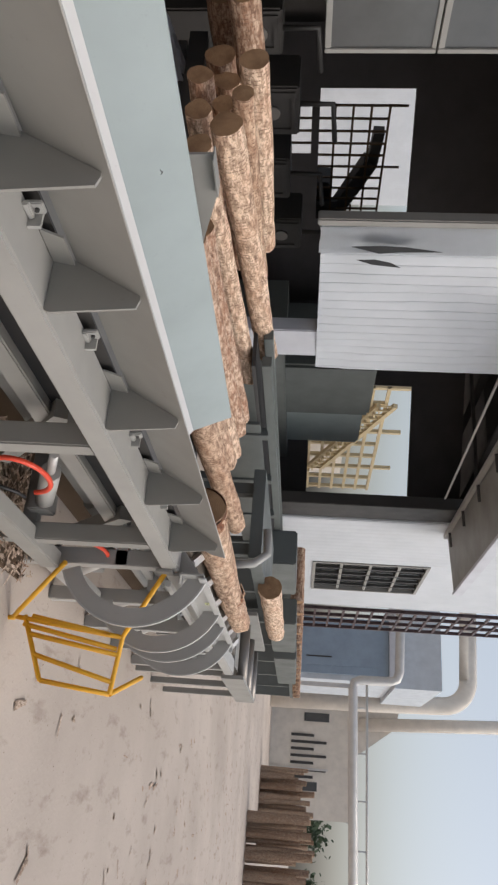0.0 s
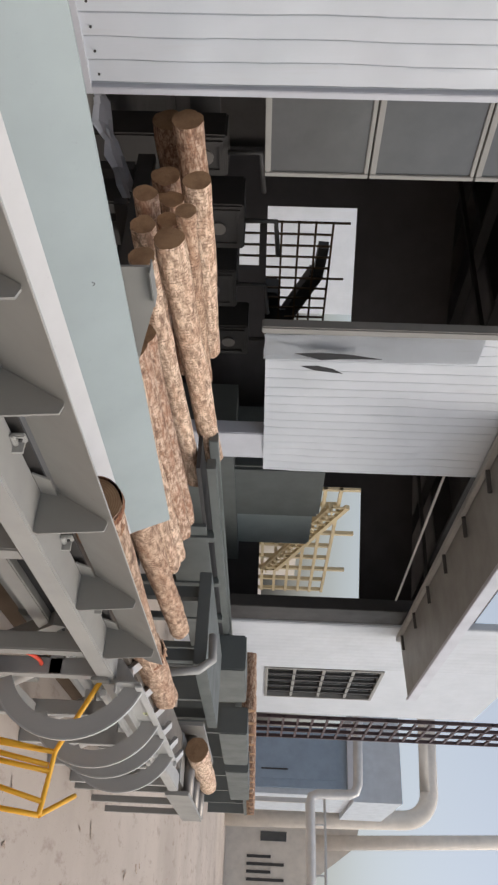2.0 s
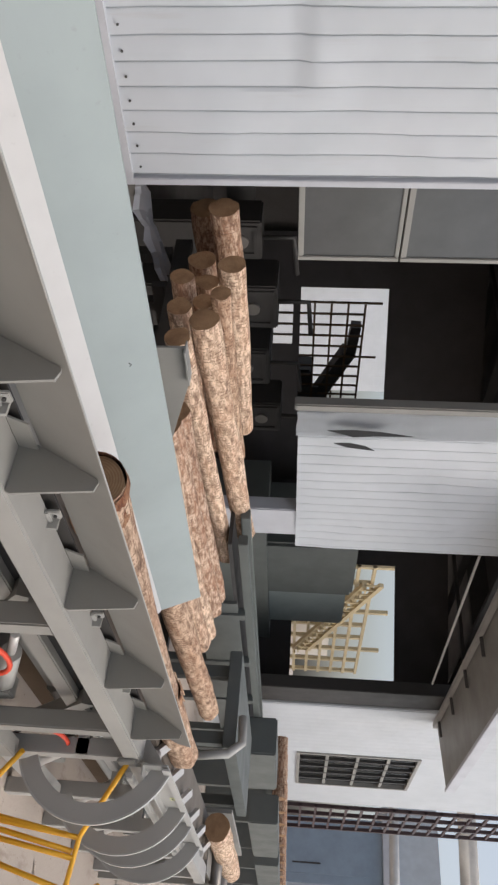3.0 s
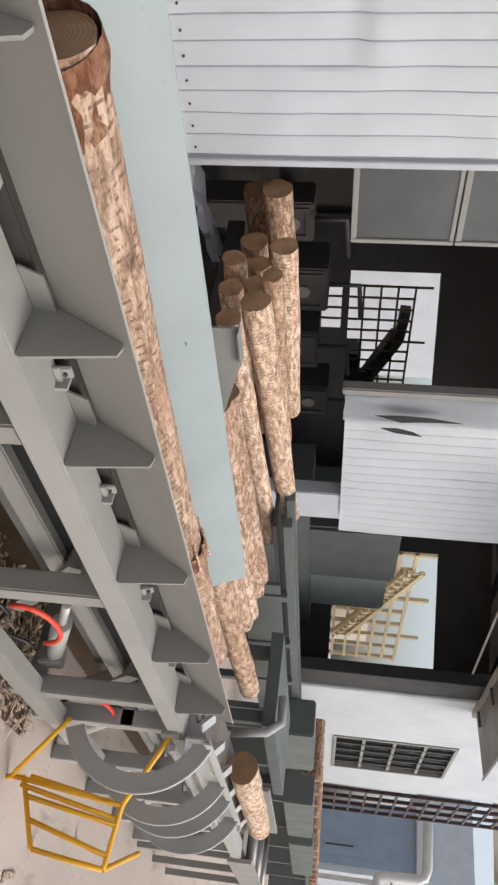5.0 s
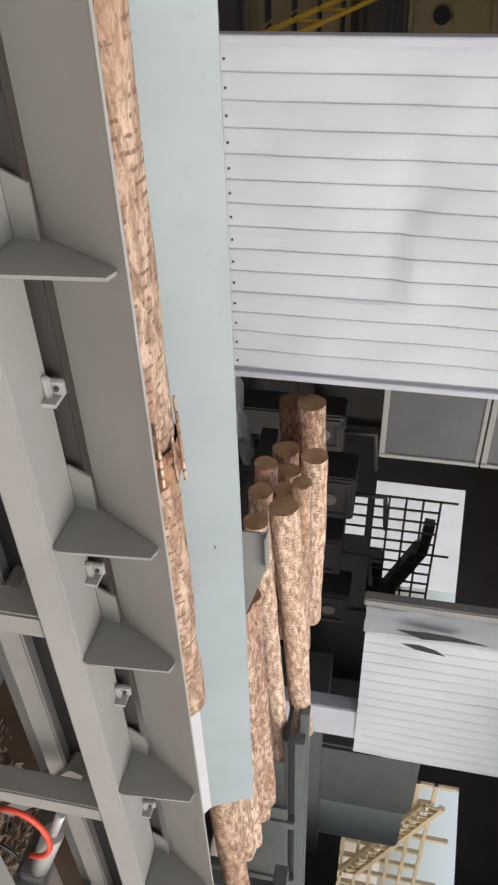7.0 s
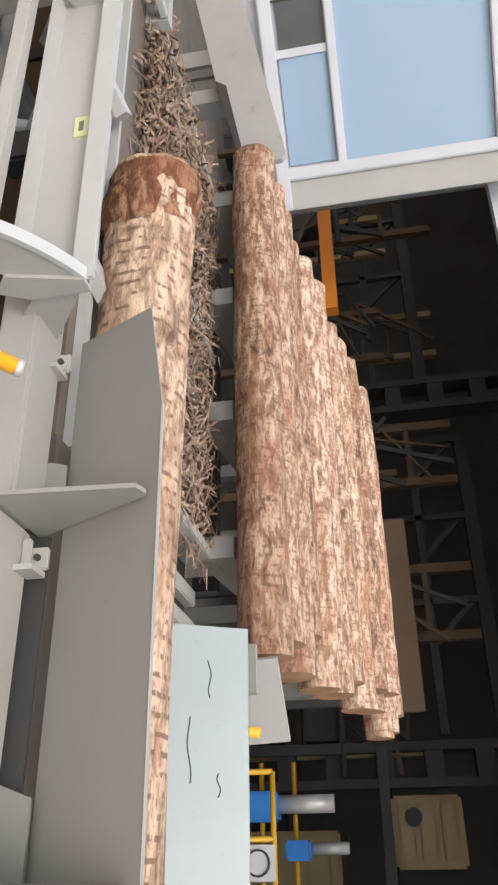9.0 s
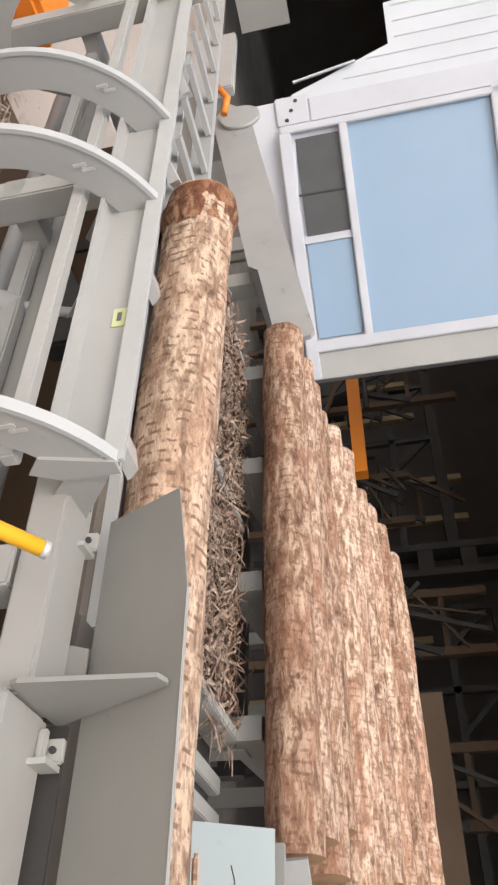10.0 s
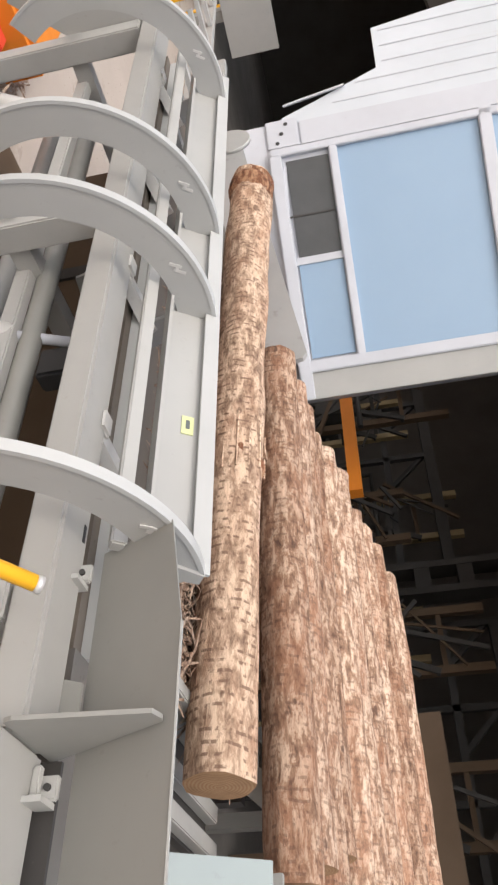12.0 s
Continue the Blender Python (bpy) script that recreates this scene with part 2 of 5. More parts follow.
def mesh_of(name, bm, mat):
    me = bpy.data.meshes.new(name)
    bmesh.ops.recalc_face_normals(bm, faces=bm.faces)
    bm.to_mesh(me)
    bm.free()
    if mat.name == "white_cladding":
        me.shade_smooth()
        me.set_sharp_from_angle(angle=radians(24))
    me.materials.append(mat)
    return me


def part(name, bm, mat, parent=None, label=""):
    ob = new(name, mesh_of(name, bm, mat))
    if parent:
        ob.parent = parent
    return tagged(ob, label)


def thing(name, label, category, m=None, group=""):
    ob = new(name)
    ob.empty_display_size = 0.1
    if m:
        ob.matrix_basis = m
    return tagged(ob, label, category, group)


def structure(name, bm, mat, label="", category=""):
    return tagged(part(name, bm, mat), label, category, kind="structure")


def B(*boxes, bevel=0.0):
    bm = bmesh.new()
    for b in boxes:
        box(bm, *b, bevel=bevel)
    return bm


# ---- logs ----
def log_meshes(length, r0, r1, seed, mat, rough=0.012, seg=22, rings=18):
    """The rough stem along x from 0 to length, and its two sawn ends."""
    rnd = random.Random(seed)
    bend = [rnd.uniform(-0.02, 0.02) for _ in range(2)]
    bm, rows = bmesh.new(), []
    off = Vector((seed * 3.1, seed * 1.7, 0))
    for i in range(rings + 1):
        t = i / rings
        r, c = r0 + (r1 - r0) * t, math.sin(math.pi * t)
        ring = []
        for k in range(seg):
            a = 2 * math.pi * k / seg
            d = Vector((0, math.cos(a), math.sin(a)))
            rr = r + rough * noise.noise(Vector((t * length * 2.0, d.y * 1.6, d.z * 1.6)) + off) * 1.6 + rough * 0.7 * noise.noise(Vector((t * length * 7, d.y * 5, d.z * 5)) + off)
            ring.append(bm.verts.new((t * length + 0.01 * rnd.uniform(-1, 1) * (0 < i < rings), d.y * rr + bend[0] * c, d.z * rr + bend[1] * c)))
        rows.append(ring)
    for a, b in zip(rows, rows[1:]):
        for k in range(seg):
            bm.faces.new((a[k], a[(k + 1) % seg], b[(k + 1) % seg], b[k])).smooth = True
    ends = []
    for ring, way in ((rows[0], -1), (rows[-1], 1)):
        e = bmesh.new()
        edge = [e.verts.new(v.co) for v in ring]
        mid = e.verts.new(sum((v.co for v in ring), Vector()) / seg + Vector((way * 0.006, 0, 0)))
        for k in range(seg):
            e.faces.new((edge[k], edge[(k + 1) % seg], mid))
        ends.append(mesh_of("cut_end", e, CUT))
    return mesh_of("stem", bm, mat), ends


LOG_KINDS = {}


def log(m, length, r0, r1, seed, mat=None, label="", group="", name="log"):
    mat = mat or BARK
    key = (round(length, 2), round(r0, 3), round(r1, 3), seed, mat.name)
    if key not in LOG_KINDS:
        LOG_KINDS[key] = log_meshes(length, r0, r1, seed, mat)
    stem, ends = LOG_KINDS[key]
    ob = thing(name, label or "partly debarked pine log with sawn ends", "log", m, group)
    new("stem", stem).parent = ob
    for e in ends:
        tagged(new("cut_end", e), "pale sawn end grain").parent = ob
    return ob


# ---- ground and hall ----
bm = bmesh.new()
bmesh.ops.create_grid(bm, x_segments=60, y_segments=60, size=600)
structure("ground", bm, DIRT, "dusty concrete yard with dark stains", "ground")
structure("hall_floor", B((-34, 34, 7.6, 18.4, -0.2, 0.03)), FLOOR, "dark oily concrete hall floor", "floor")


def ribbed(x0, x1, z0, z1, y, pitch=0.36, depth=0.03, thick=0.02, dents=0.0, groove=0.028, deep=0.02, crease=None):
    """Upright sheet facing -y: flat pans with a lapped step and a narrow groove every pitch metres."""
    bm, prof = bmesh.new(), []
    x = x0
    while x < x1 - 1e-6:
        for dx, dy in ((0, 0), (0.03, -depth * 0.4), (pitch * 0.5, -depth * 0.8), (pitch - groove - 0.007, -depth), (pitch - groove, deep), (pitch - 0.006, deep)):
            if x + dx <= x1:
                prof.append((x + dx, y + dy))
        x += pitch
    prof.append((x1, y))
    n = 64
    zs = [z0 + (z1 - z0) * k / n for k in range(n + 1)]
    grids = []
    for off in (0.0, thick):
        g = []
        for px, py in prof:
            col = []
            for z in zs:
                v = noise.noise(Vector((px * 1.1, 3.3, z * 0.8)))
                d = dents * (max(0, v - 0.1) * 0.16 + 0.05 * abs(noise.noise(Vector((px * 2.3, 8.1, z * 1.7)))) * (v > 0.15))
                if crease:
                    cx0, cx1, cz, depth = crease
                    u = max(0.0, min(1.0, (px - cx0) / 0.35, (cx1 - px) / 0.12))
                    slant = cz + 0.9 * max(0.0, 0.5 - (px - cx0) / (cx1 - cx0))
                    d += depth * u * max(0.0, min(1.0, (slant - z) / 0.06)) * max(0.0, 1 - (slant - z) / 2.4)
                col.append(bm.verts.new((px + dents * 0.003 * noise.noise(Vector((px, z * 1.5, 1.0))), py + off + d, z)))
            g.append(col)
        grids.append(g)
    for g in grids:
        for a, b in zip(g, g[1:]):
            for k in range(n):
                bm.faces.new((a[k], b[k], b[k + 1], a[k + 1]))
    f, bk = grids
    for k in range(n):
        bm.faces.new((f[0][k], f[0][k + 1], bk[0][k + 1], bk[0][k]))
        bm.faces.new((f[-1][k], bk[-1][k], bk[-1][k + 1], f[-1][k + 1]))
    for a in range(len(prof) - 1):
        bm.faces.new((f[a][0], bk[a][0], bk[a + 1][0], f[a + 1][0]))
        bm.faces.new((f[a][-1], f[a + 1][-1], bk[a + 1][-1], bk[a][-1]))
    return bm


WY = 7.35
CREASE = (2.5, 4.0, 2.68, 0.04)  # along the sheet, the height of the fold, its depth
wall_1 = structure("wall_1", ribbed(1.5, 4.95, 0.8, 8.4, WY, 0.246, dents=0.35, groove=0.026, crease=CREASE), CLAD, "dented white ribbed metal wall cladding", "wall")
part("edge_trim", B((4.95, 5.03, WY - 0.05, WY + 0.1, 0.8, 8.4), bevel=0.008), WHITE, wall_1, "white folded edge trim")
part("edge_trim", B((1.42, 1.5, WY - 0.06, WY + 0.1, 0.8, 8.4), bevel=0.01), WHITE, wall_1, "white folded edge trim")
for k in range(14):
    part("screw", tube(bmesh.new(), [(1.62 + 0.246 * k, WY - 0.036, 0.9), (1.62 + 0.246 * k, WY - 0.026, 0.9)], 0.014, 8), DARK, wall_1)
part("bottom_trim", B((1.42, 5.03, WY - 0.045, WY + 0.08, 0.72, 0.8)), WHITE, wall_1)
structure("wall_2", ribbed(8.95, 13.1, 2.66, 8.4, 7.5, 0.24, 0.022, dents=0.4, groove=0.04, deep=0.012), CLAD, "white ribbed metal wall cladding torn at one edge", "wall")
structure("wall_3", B((21.9, 26.5, 7.5, 7.7, 0, 11.5), (30.35, 33.2, 7.5, 7.7, 0, 11.5), (26.5, 30.35, 7.5, 7.7, 0, 2.9), (26.5, 30.35, 7.5, 7.7, 6.95, 11.5)), CLAD, "white metal clad wall with barred window", "wall")
structure("wall_4", ribbed(21.95, 26.4, 0.2, 11.4, 7.48, 0.35, groove=0.06), CLAD, "white ribbed metal wall cladding", "wall")
structure("column_1", B((11.85, 12.7, 7.52, 7.8, 0, 2.75), bevel=0.02), WHITE, "white boxed steel column", "column")
structure("column_2", B((20.8, 21.9, 7.55, 7.9, 0, 8.4), bevel=0.02), DARK, "dark steel door post", "column")
structure("column_3", B((5.1, 5.25, 7.9, 8.1, 0, 8.4)), DARK, "dark steel column", "column")
structure("plinth", B((1.3, 5.0, 7.45, 7.65, 0, 0.75)), DARK, "dark concrete plinth", "wall")
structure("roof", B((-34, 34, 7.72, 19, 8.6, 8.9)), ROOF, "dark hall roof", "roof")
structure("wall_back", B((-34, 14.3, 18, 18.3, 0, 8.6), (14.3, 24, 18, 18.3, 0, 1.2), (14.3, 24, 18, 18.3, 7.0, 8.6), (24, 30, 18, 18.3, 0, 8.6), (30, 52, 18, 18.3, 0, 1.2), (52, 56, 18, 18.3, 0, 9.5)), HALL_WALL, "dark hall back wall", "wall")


def partition(name, x, y, turn, left, wide, right, z0, z1, hole=None):
    """An inner wall from (x, y) along its own x axis, with one rectangular opening and perhaps a small low one."""
    boxes = [(-left, 0, 0, 0.2, 0.03, 7.6), (wide, wide + right, 0, 0.2, 0.03, 7.6), (0, wide, 0, 0.2, z1, 7.6)]
    if hole:
        h0, h1, g0, g1 = hole
        boxes += [(0, h0, 0, 0.2, 0.03, z0), (h1, wide, 0, 0.2, 0.03, z0), (h0, h1, 0, 0.2, 0.03, g0), (h0, h1, 0, 0.2, g1, z0)]
    else:
        boxes.append((0, wide, 0, 0.2, 0.03, z0))
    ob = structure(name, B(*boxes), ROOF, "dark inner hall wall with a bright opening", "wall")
    ob.matrix_basis = pose(x, y, 0, 0, 0, turn)
    return ob


partition("wall_7", 14.58, 16.65, -45.2, 1.5, 3.27, 2.2, 2.5, 4.95, (0.4, 1.6, 1.75, 2.3))
partition("wall_8", 22.92, 12.59, -65.5, 5.3, 3.92, 1.2, 2.55, 5.9)
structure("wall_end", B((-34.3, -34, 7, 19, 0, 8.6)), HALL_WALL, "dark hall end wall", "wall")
# added out of view: keeps sky light out of the hall
structure("wall_5", B((-8, 1.42, 7.3, 7.45, 4.2, 8.6)), CLAD, "unseen wall added over the hall entrance to block skylight", "wall")
# added closing wall; its dark colour stands for the open hall's shade
structure("wall_6", B((-34, -30, 7.3, 7.45, 0, 8.6), (-30, -8, 7.3, 7.45, 5.0, 8.6)), HALL_WALL, "added front wall coloured dark like the shaded open hall", "wall")
for k, x in enumerate((-30, -22, -14, 6.5, 14, 22, 30)):
    structure(f"roof_beam_{k + 1}", B((x, x + 0.25, 7.6, 18, 8.0, 8.6), (x + 0.05, x + 0.2, 7.6, 18, 7.6, 7.7)), DARK, "dark steel roof truss", "beam")
for k, y in enumerate((9.5, 12, 14.5, 17)):
    structure(f"purlin_{k + 1}", B((-34, 34, y, y + 0.12, 7.7, 7.95)), DARK, "dark steel purlin", "beam")

# canopy over the second opening
canopy = tagged(part("canopy", slab(bmesh.new(), [(7.44, 6.84), (7.44, 7.0), (5.72, 7.1), (5.72, 6.96)], "x", 11.0, 22.7), STEEL), "flat pale sheet metal canopy", "canopy", kind="structure")
part("fascia", B((11, 22.75, 5.62, 5.72, 6.93, 7.2), bevel=0.01), WHITE, canopy)
part("gutter", B((11, 22.7, 7.3, 7.44, 6.72, 6.83), bevel=0.01), PALE, canopy)
part("rod", tube(bmesh.new(), [(13.3, 7.62, 6.2), (20.1, 7.62, 6.33)], 0.03, 8), ZINC, canopy)
for k in range(6):
    part("hook", bar(bmesh.new(), (12.3 + k * 1.9, 7.2, 6.74), (12.6 + k * 1.9, 6.9, 6.82), 0.07), DARK, canopy)


def barred_window(x0, x1, z0, z1, y):
    w = tagged(part("window_1", B((x0, x1, y + 0.1, y + 0.12, z0, z1)), PANE), "dusty barred steel window", "window", kind="structure")
    part("window_frame", B((x0, x1, y - 0.05, y + 0.1, z0, z0 + 0.1), (x0, x1, y - 0.05, y + 0.1, z1 - 0.1, z1), (x0, x0 + 0.1, y - 0.05, y + 0.1, z0 + 0.1, z1 - 0.1), (x1 - 0.1, x1, y - 0.05, y + 0.1, z0 + 0.1, z1 - 0.1)), STEEL, w)
    for k in range(4):
        x = x0 + (x1 - x0) * (k + 1) / 5
        part("bar", B((x - 0.05, x + 0.05, y - 0.02, y + 0.08, z0, z1)), DARK, w)
    for k in range(3):
        z = z0 + (z1 - z0) * (k + 1) / 4
        part("bar", B((x0, x1, y - 0.01, y + 0.06, z - 0.05, z + 0.05)), STEEL, w)


barred_window(26.5, 30.35, 2.9, 6.95, 7.5)


def hung_panes():
    t = thing("window_screen", "framed dusty window panes hung in the hall opening", "window")
    for z0 in (2.62, 3.86, 5.1):
        part("pane", B((4.3, 6.2, 7.62, 7.64, z0 + 0.05, z0 + 1.15)), PANE, t)
        part("frame", B((4.3, 6.2, 7.6, 7.67, z0 - 0.02, z0 + 0.05), (4.3, 6.2, 7.6, 7.67, z0 + 1.15, z0 + 1.2), (6.2, 6.26, 7.595, 7.675, z0 - 0.02, z0 + 1.2), bevel=0.006), STEEL, t)
    for x in (4.4, 6.0):
        part("hanger", B((x, x + 0.1, 7.6, 7.68, 6.2, 8.6)), DARK, t)


hung_panes()


def torn_strip():
    bm = bmesh.new()
    for k, (a, b, c) in enumerate(((5.0, 6.35, 0.0), (5.05, 6.1, 0.09), (5.1, 6.25, 0.16))):
        n = 8
        for side in (0,):
            prev = None
            for i in range(n + 1):
                x = a + (b - a) * i / n
                y = WY - 0.02 - c + 0.05 * math.sin(i * 1.9 + k)
                z0, z1 = 0.78 + 0.02 * i + 0.03 * math.sin(i * 2.3 + k), 0.9 + 0.022 * i + 0.03 * math.sin(i * 1.3 + k)
                row = [bm.verts.new((x, y, z0)), bm.verts.new((x, y + 0.03, (z0 + z1) / 2)), bm.verts.new((x, y, z1))]
                if prev:
                    for j in range(2):
                        bm.faces.new((prev[j], row[j], row[j + 1], prev[j + 1]))
                prev = row
    bmesh.ops.solidify(bm, geom=bm.faces[:], thickness=0.012)
    ob = part("torn_sheet_strip", bm, WHITE)
    tagged(ob, "torn white sheet metal strip bent off the wall", "metal strip")


torn_strip()

# ---- conveyor: guards and frame ----
GUSSETS = (-0.99, -0.17, 0.88, 1.93, 2.58, 3.63, 4.74, 5.77)


def lean(bm, outline, at_y, thick):
    """A sheet whose outline is given in x and z and whose y follows z."""
    front = [bm.verts.new((x, at_y(z), z)) for x, z in outline]
    back = [bm.verts.new((x, at_y(z) + thick, z)) for x, z in outline]
    bm.faces.new(front)
    bm.faces.new(back[::-1])
    for k in range(len(outline)):
        j = (k + 1) % len(outline)
        bm.faces.new((front[k], back[k], back[j], front[j]))
    return bm


def front_guard():
    t = thing("front_guard", "grey steel side guard of the log conveyor", "conveyor guard")
    part("plate", lean(bmesh.new(), [(-1.58, 1.685), (6.15, 1.69), (6.35, 1.74), (6.3, 1.86), (6.1, 2.0), (-1.22, 2.0), (-1.565, 1.945)], lambda z: 1.70 + (2.0 - z) * 0.578, 0.012), STEEL, t)
    part("top_edge", B((-1.23, 6.1, 1.6985, 1.707, 1.998, 2.003)), PALE, t, "worn bright top edge")
    for x in GUSSETS:
        part("gusset", slab(bmesh.new(), [(1.645, 1.602), (1.635, 1.625), (1.662, 1.955), (1.70, 1.968), (1.715, 1.965), (1.925, 1.602)], "x", x - 0.006, x + 0.006), STEEL, t)
        part("slot_cover", lean(bmesh.new(), [(x - 0.2, 1.602), (x - 0.006, 1.602), (x - 0.006, 1.69), (x - 0.17, 1.69)], lambda z: 1.85 + (1.69 - z) * 0.2, 0.01), STEEL, t)
    return t


def rear_guard():
    t = thing("rear_guard", "pale green-grey steel guard plate behind the logs", "conveyor guard")
    part("plate", lean(bmesh.new(), [(-0.92, 1.715), (5.61, 1.715), (5.64, 2.0), (-0.915, 2.02)], lambda z: 2.72 - (2.0 - z) * 0.5, 0.014), GUARD, t)
    # paler zinc adds the light that this flatter lower face catches
    part("wear_strip", lean(bmesh.new(), [(-0.92, 1.6), (5.6, 1.6), (5.61, 1.715), (-0.92, 1.715)], lambda z: 2.5775 - (1.715 - z) * 1.5, 0.014), ZINC, t, "lower strip, its stronger light put into a paler colour")
    for x in (-0.6, 0.9, 2.4, 3.9, 5.3):
        part("stiffener", slab(bmesh.new(), [(2.6, 1.72), (2.735, 1.95), (2.9, 1.6)], "x", x, x + 0.012), GUARD, t)
    for x, z, l, a in ((-0.8, 1.9, 0.12, -20), (-0.62, 1.84, 0.2, 8), (-0.45, 1.93, 0.07, 3), (2.9, 1.88, 0.03, 10)):
        pts = [(x + l * k / 8, 2.719 - (2.0 - z - 0.005 * math.sin(k * 0.9 + a) - 0.004 * k * l) * 0.5, z + 0.005 * math.sin(k * 0.9 + a) + 0.004 * k * l) for k in range(9)]
        part("scratch", tube(bmesh.new(), pts, 0.002, 6), HALL_STEEL, t, "dark scrape mark")
    return t


def conveyor_frame(x0, x1, posts):
    t = thing("conveyor_frame", "grey painted steel frame of the log conveyor", "conveyor frame")
    part("main_beam", B((-0.985, x1, 1.64, 1.88, 1.46, 1.6), bevel=0.012), BEAM, t)
    part("inner_beam", B((x0, x1, 1.93, 2.03, 1.0, 1.13), bevel=0.01), STEEL, t)
    part("back_sheet", B((x0, x1, 2.46, 2.48, 0.25, 1.5)), RUST, t, "dirty rusty back sheet")
    part("mid_rail", B((x0, x1, 2.2, 2.3, 0.7, 0.8), bevel=0.01), STEEL, t)
    part("chain_guide", B((x0, x1, 2.0, 2.04, 1.13, 1.32)), BLACK, t, "black chain guide strip")
    part("low_beam", B((x0, x1, 1.62, 1.76, 0.42, 0.58), bevel=0.01), STEEL, t)
    part("rear_beam", B((x0, x1, 2.5, 2.64, 1.3, 1.5)), STEEL, t)
    for x in posts:
        part("post", B((x, x + 0.13, 1.66, 1.8, 0, 1.46), bevel=0.01), STEEL, t)
        part("cross_beam", B((x + 0.01, x + 0.11, 1.8, 2.6, 1.3, 1.42)), STEEL, t)
        part("low_cross_beam", B((x + 0.01, x + 0.11, 1.76, 2.6, 0.45, 0.56)), STEEL, t)
        part("rear_post", B((x, x + 0.14, 2.5, 2.64, 0, 1.5)), STEEL, t)
        part("brace", bar(bmesh.new(), (x + 0.15, 1.95, 1.22), (x + 1.1, 2.05, 0.5), 0.11), STEEL, t)
        part("foot_plate", B((x - 0.06, x + 0.19, 1.6, 1.86, 0, 0.02)), STEEL, t)
    part("chain_bed", B((x0, x1, 1.92, 2.42, 1.56, 1.62)), CHAIN, t, "worn chain bed under the logs")
    # near-black strip stands in for the shade inside the slot
    part("slot_backing", B((-0.98, x1, 1.905, 1.918, 1.5, 1.64)), HALL_STEEL, t, "dark strip for the shade in the slot behind the beam")
    part("drip_tray", B((x0, x1, 1.5, 2.5, 0.24, 0.26)), RUST, t, "dirty drip tray full of bark")
    for x in (-1.53, -0.93) + tuple(a + (b - a) * 0.45 for a, b in zip(GUSSETS[1:], GUSSETS[2:])):
        bm = bmesh.new()
        box(bm, x, x + 0.06, 1.85, 1.87, 1.6, 1.665, bevel=0.005)
        box(bm, x - 0.02, x + 0.07, 1.83, 1.85, 1.6, 1.625, bevel=0.005)
        box(bm, x + 0.06, x + 0.075, 1.8, 1.88, 1.6, 1.65)
        part("clip", bm, PALE, t, "bright steel guide clip")
        part("bolt", tube(bmesh.new(), [(x + 0.03, 1.84, 1.64), (x + 0.03, 1.852, 1.64)], 0.009, 8), DARK, t)
    return t


front_guard()
rear_guard()
conveyor_frame(-1.3, 6.4, (-0.9, 0.75, 2.36, 3.9, 5.7))


def cylinder_set(x):
    t = thing("hydraulic_cylinder", "grey hydraulic cylinder with a red hose under the conveyor", "hydraulic cylinder")
    part("barrel", tube(bmesh.new(), [(x, 1.9, 0.9), (x + 0.75, 1.95, 0.62)], 0.07), PALE, t)
    part("rod", tube(bmesh.new(), [(x - 0.35, 1.88, 1.03), (x, 1.9, 0.9)], 0.03), ZINC, t)
    part("clevis", B((x + 0.72, x + 0.88, 1.87, 2.03, 0.5, 0.68), bevel=0.01), STEEL, t)
    pts = [(x - 0.2 + 0.3 * math.cos(a), 1.78, 0.78 + 0.18 * math.sin(a)) for a in (math.pi * 1.1 * k / 12 for k in range(13))]
    part("hose", tube(bmesh.new(), pts, 0.018, 8), RED, t, "red rubber hose")
    pts = [(x - 0.4 + 0.1 * k, 1.85, 0.5 + 0.1 * math.sin(k)) for k in range(9)]
    part("hose", tube(bmesh.new(), pts, 0.014, 8), BLACK, t, "black rubber hose")


for x in (2.9, 4.9, 6.6):
    cylinder_set(x)


def bark_litter():
    """Bark and dirt lying under the conveyor."""
    rnd = random.Random(17)
    bm = bmesh.new()
    for k in range(6500):
        x = rnd.uniform(-8.3, 6.4)
        p = Vector((x, rnd.uniform(1.5, 2.45), (0.27 if x > -1.25 else 0.06) + abs(rnd.gauss(0, 0.05))))
        a, l = rnd.uniform(0, 6.28), rnd.uniform(0.04, 0.16)
        d = Vector((math.cos(a), math.sin(a), rnd.uniform(-0.5, 0.6))) * l
        s = Vector((-math.sin(a), math.cos(a), rnd.uniform(-0.4, 0.4))) * rnd.uniform(0.008, 0.02)
        bm.faces.new([bm.verts.new(c) for c in (p - s, p + s, p + d + s * 0.5, p + d - s * 0.5)])
    tagged(part("bark_litter", bm, SHREDS), "loose bark litter under the conveyor", "bark", kind="stuff")


bark_litter()


# ---- log kicker: curved arms on a shaft ----
def arc_outline(r_out, r_in, a0, a1, cy, cz, n=18):
    o = [(cy + r_out * math.cos(a), cz + r_out * math.sin(a)) for a in (a0 + (a1 - a0) * k / n for k in range(n + 1))]
    i = [(cy + r_in * math.cos(a), cz + r_in * math.sin(a)) for a in (a1 + (a0 - a1) * k / n for k in range(n + 1))]
    return o + i


PIVOT = (2.035, 1.127)


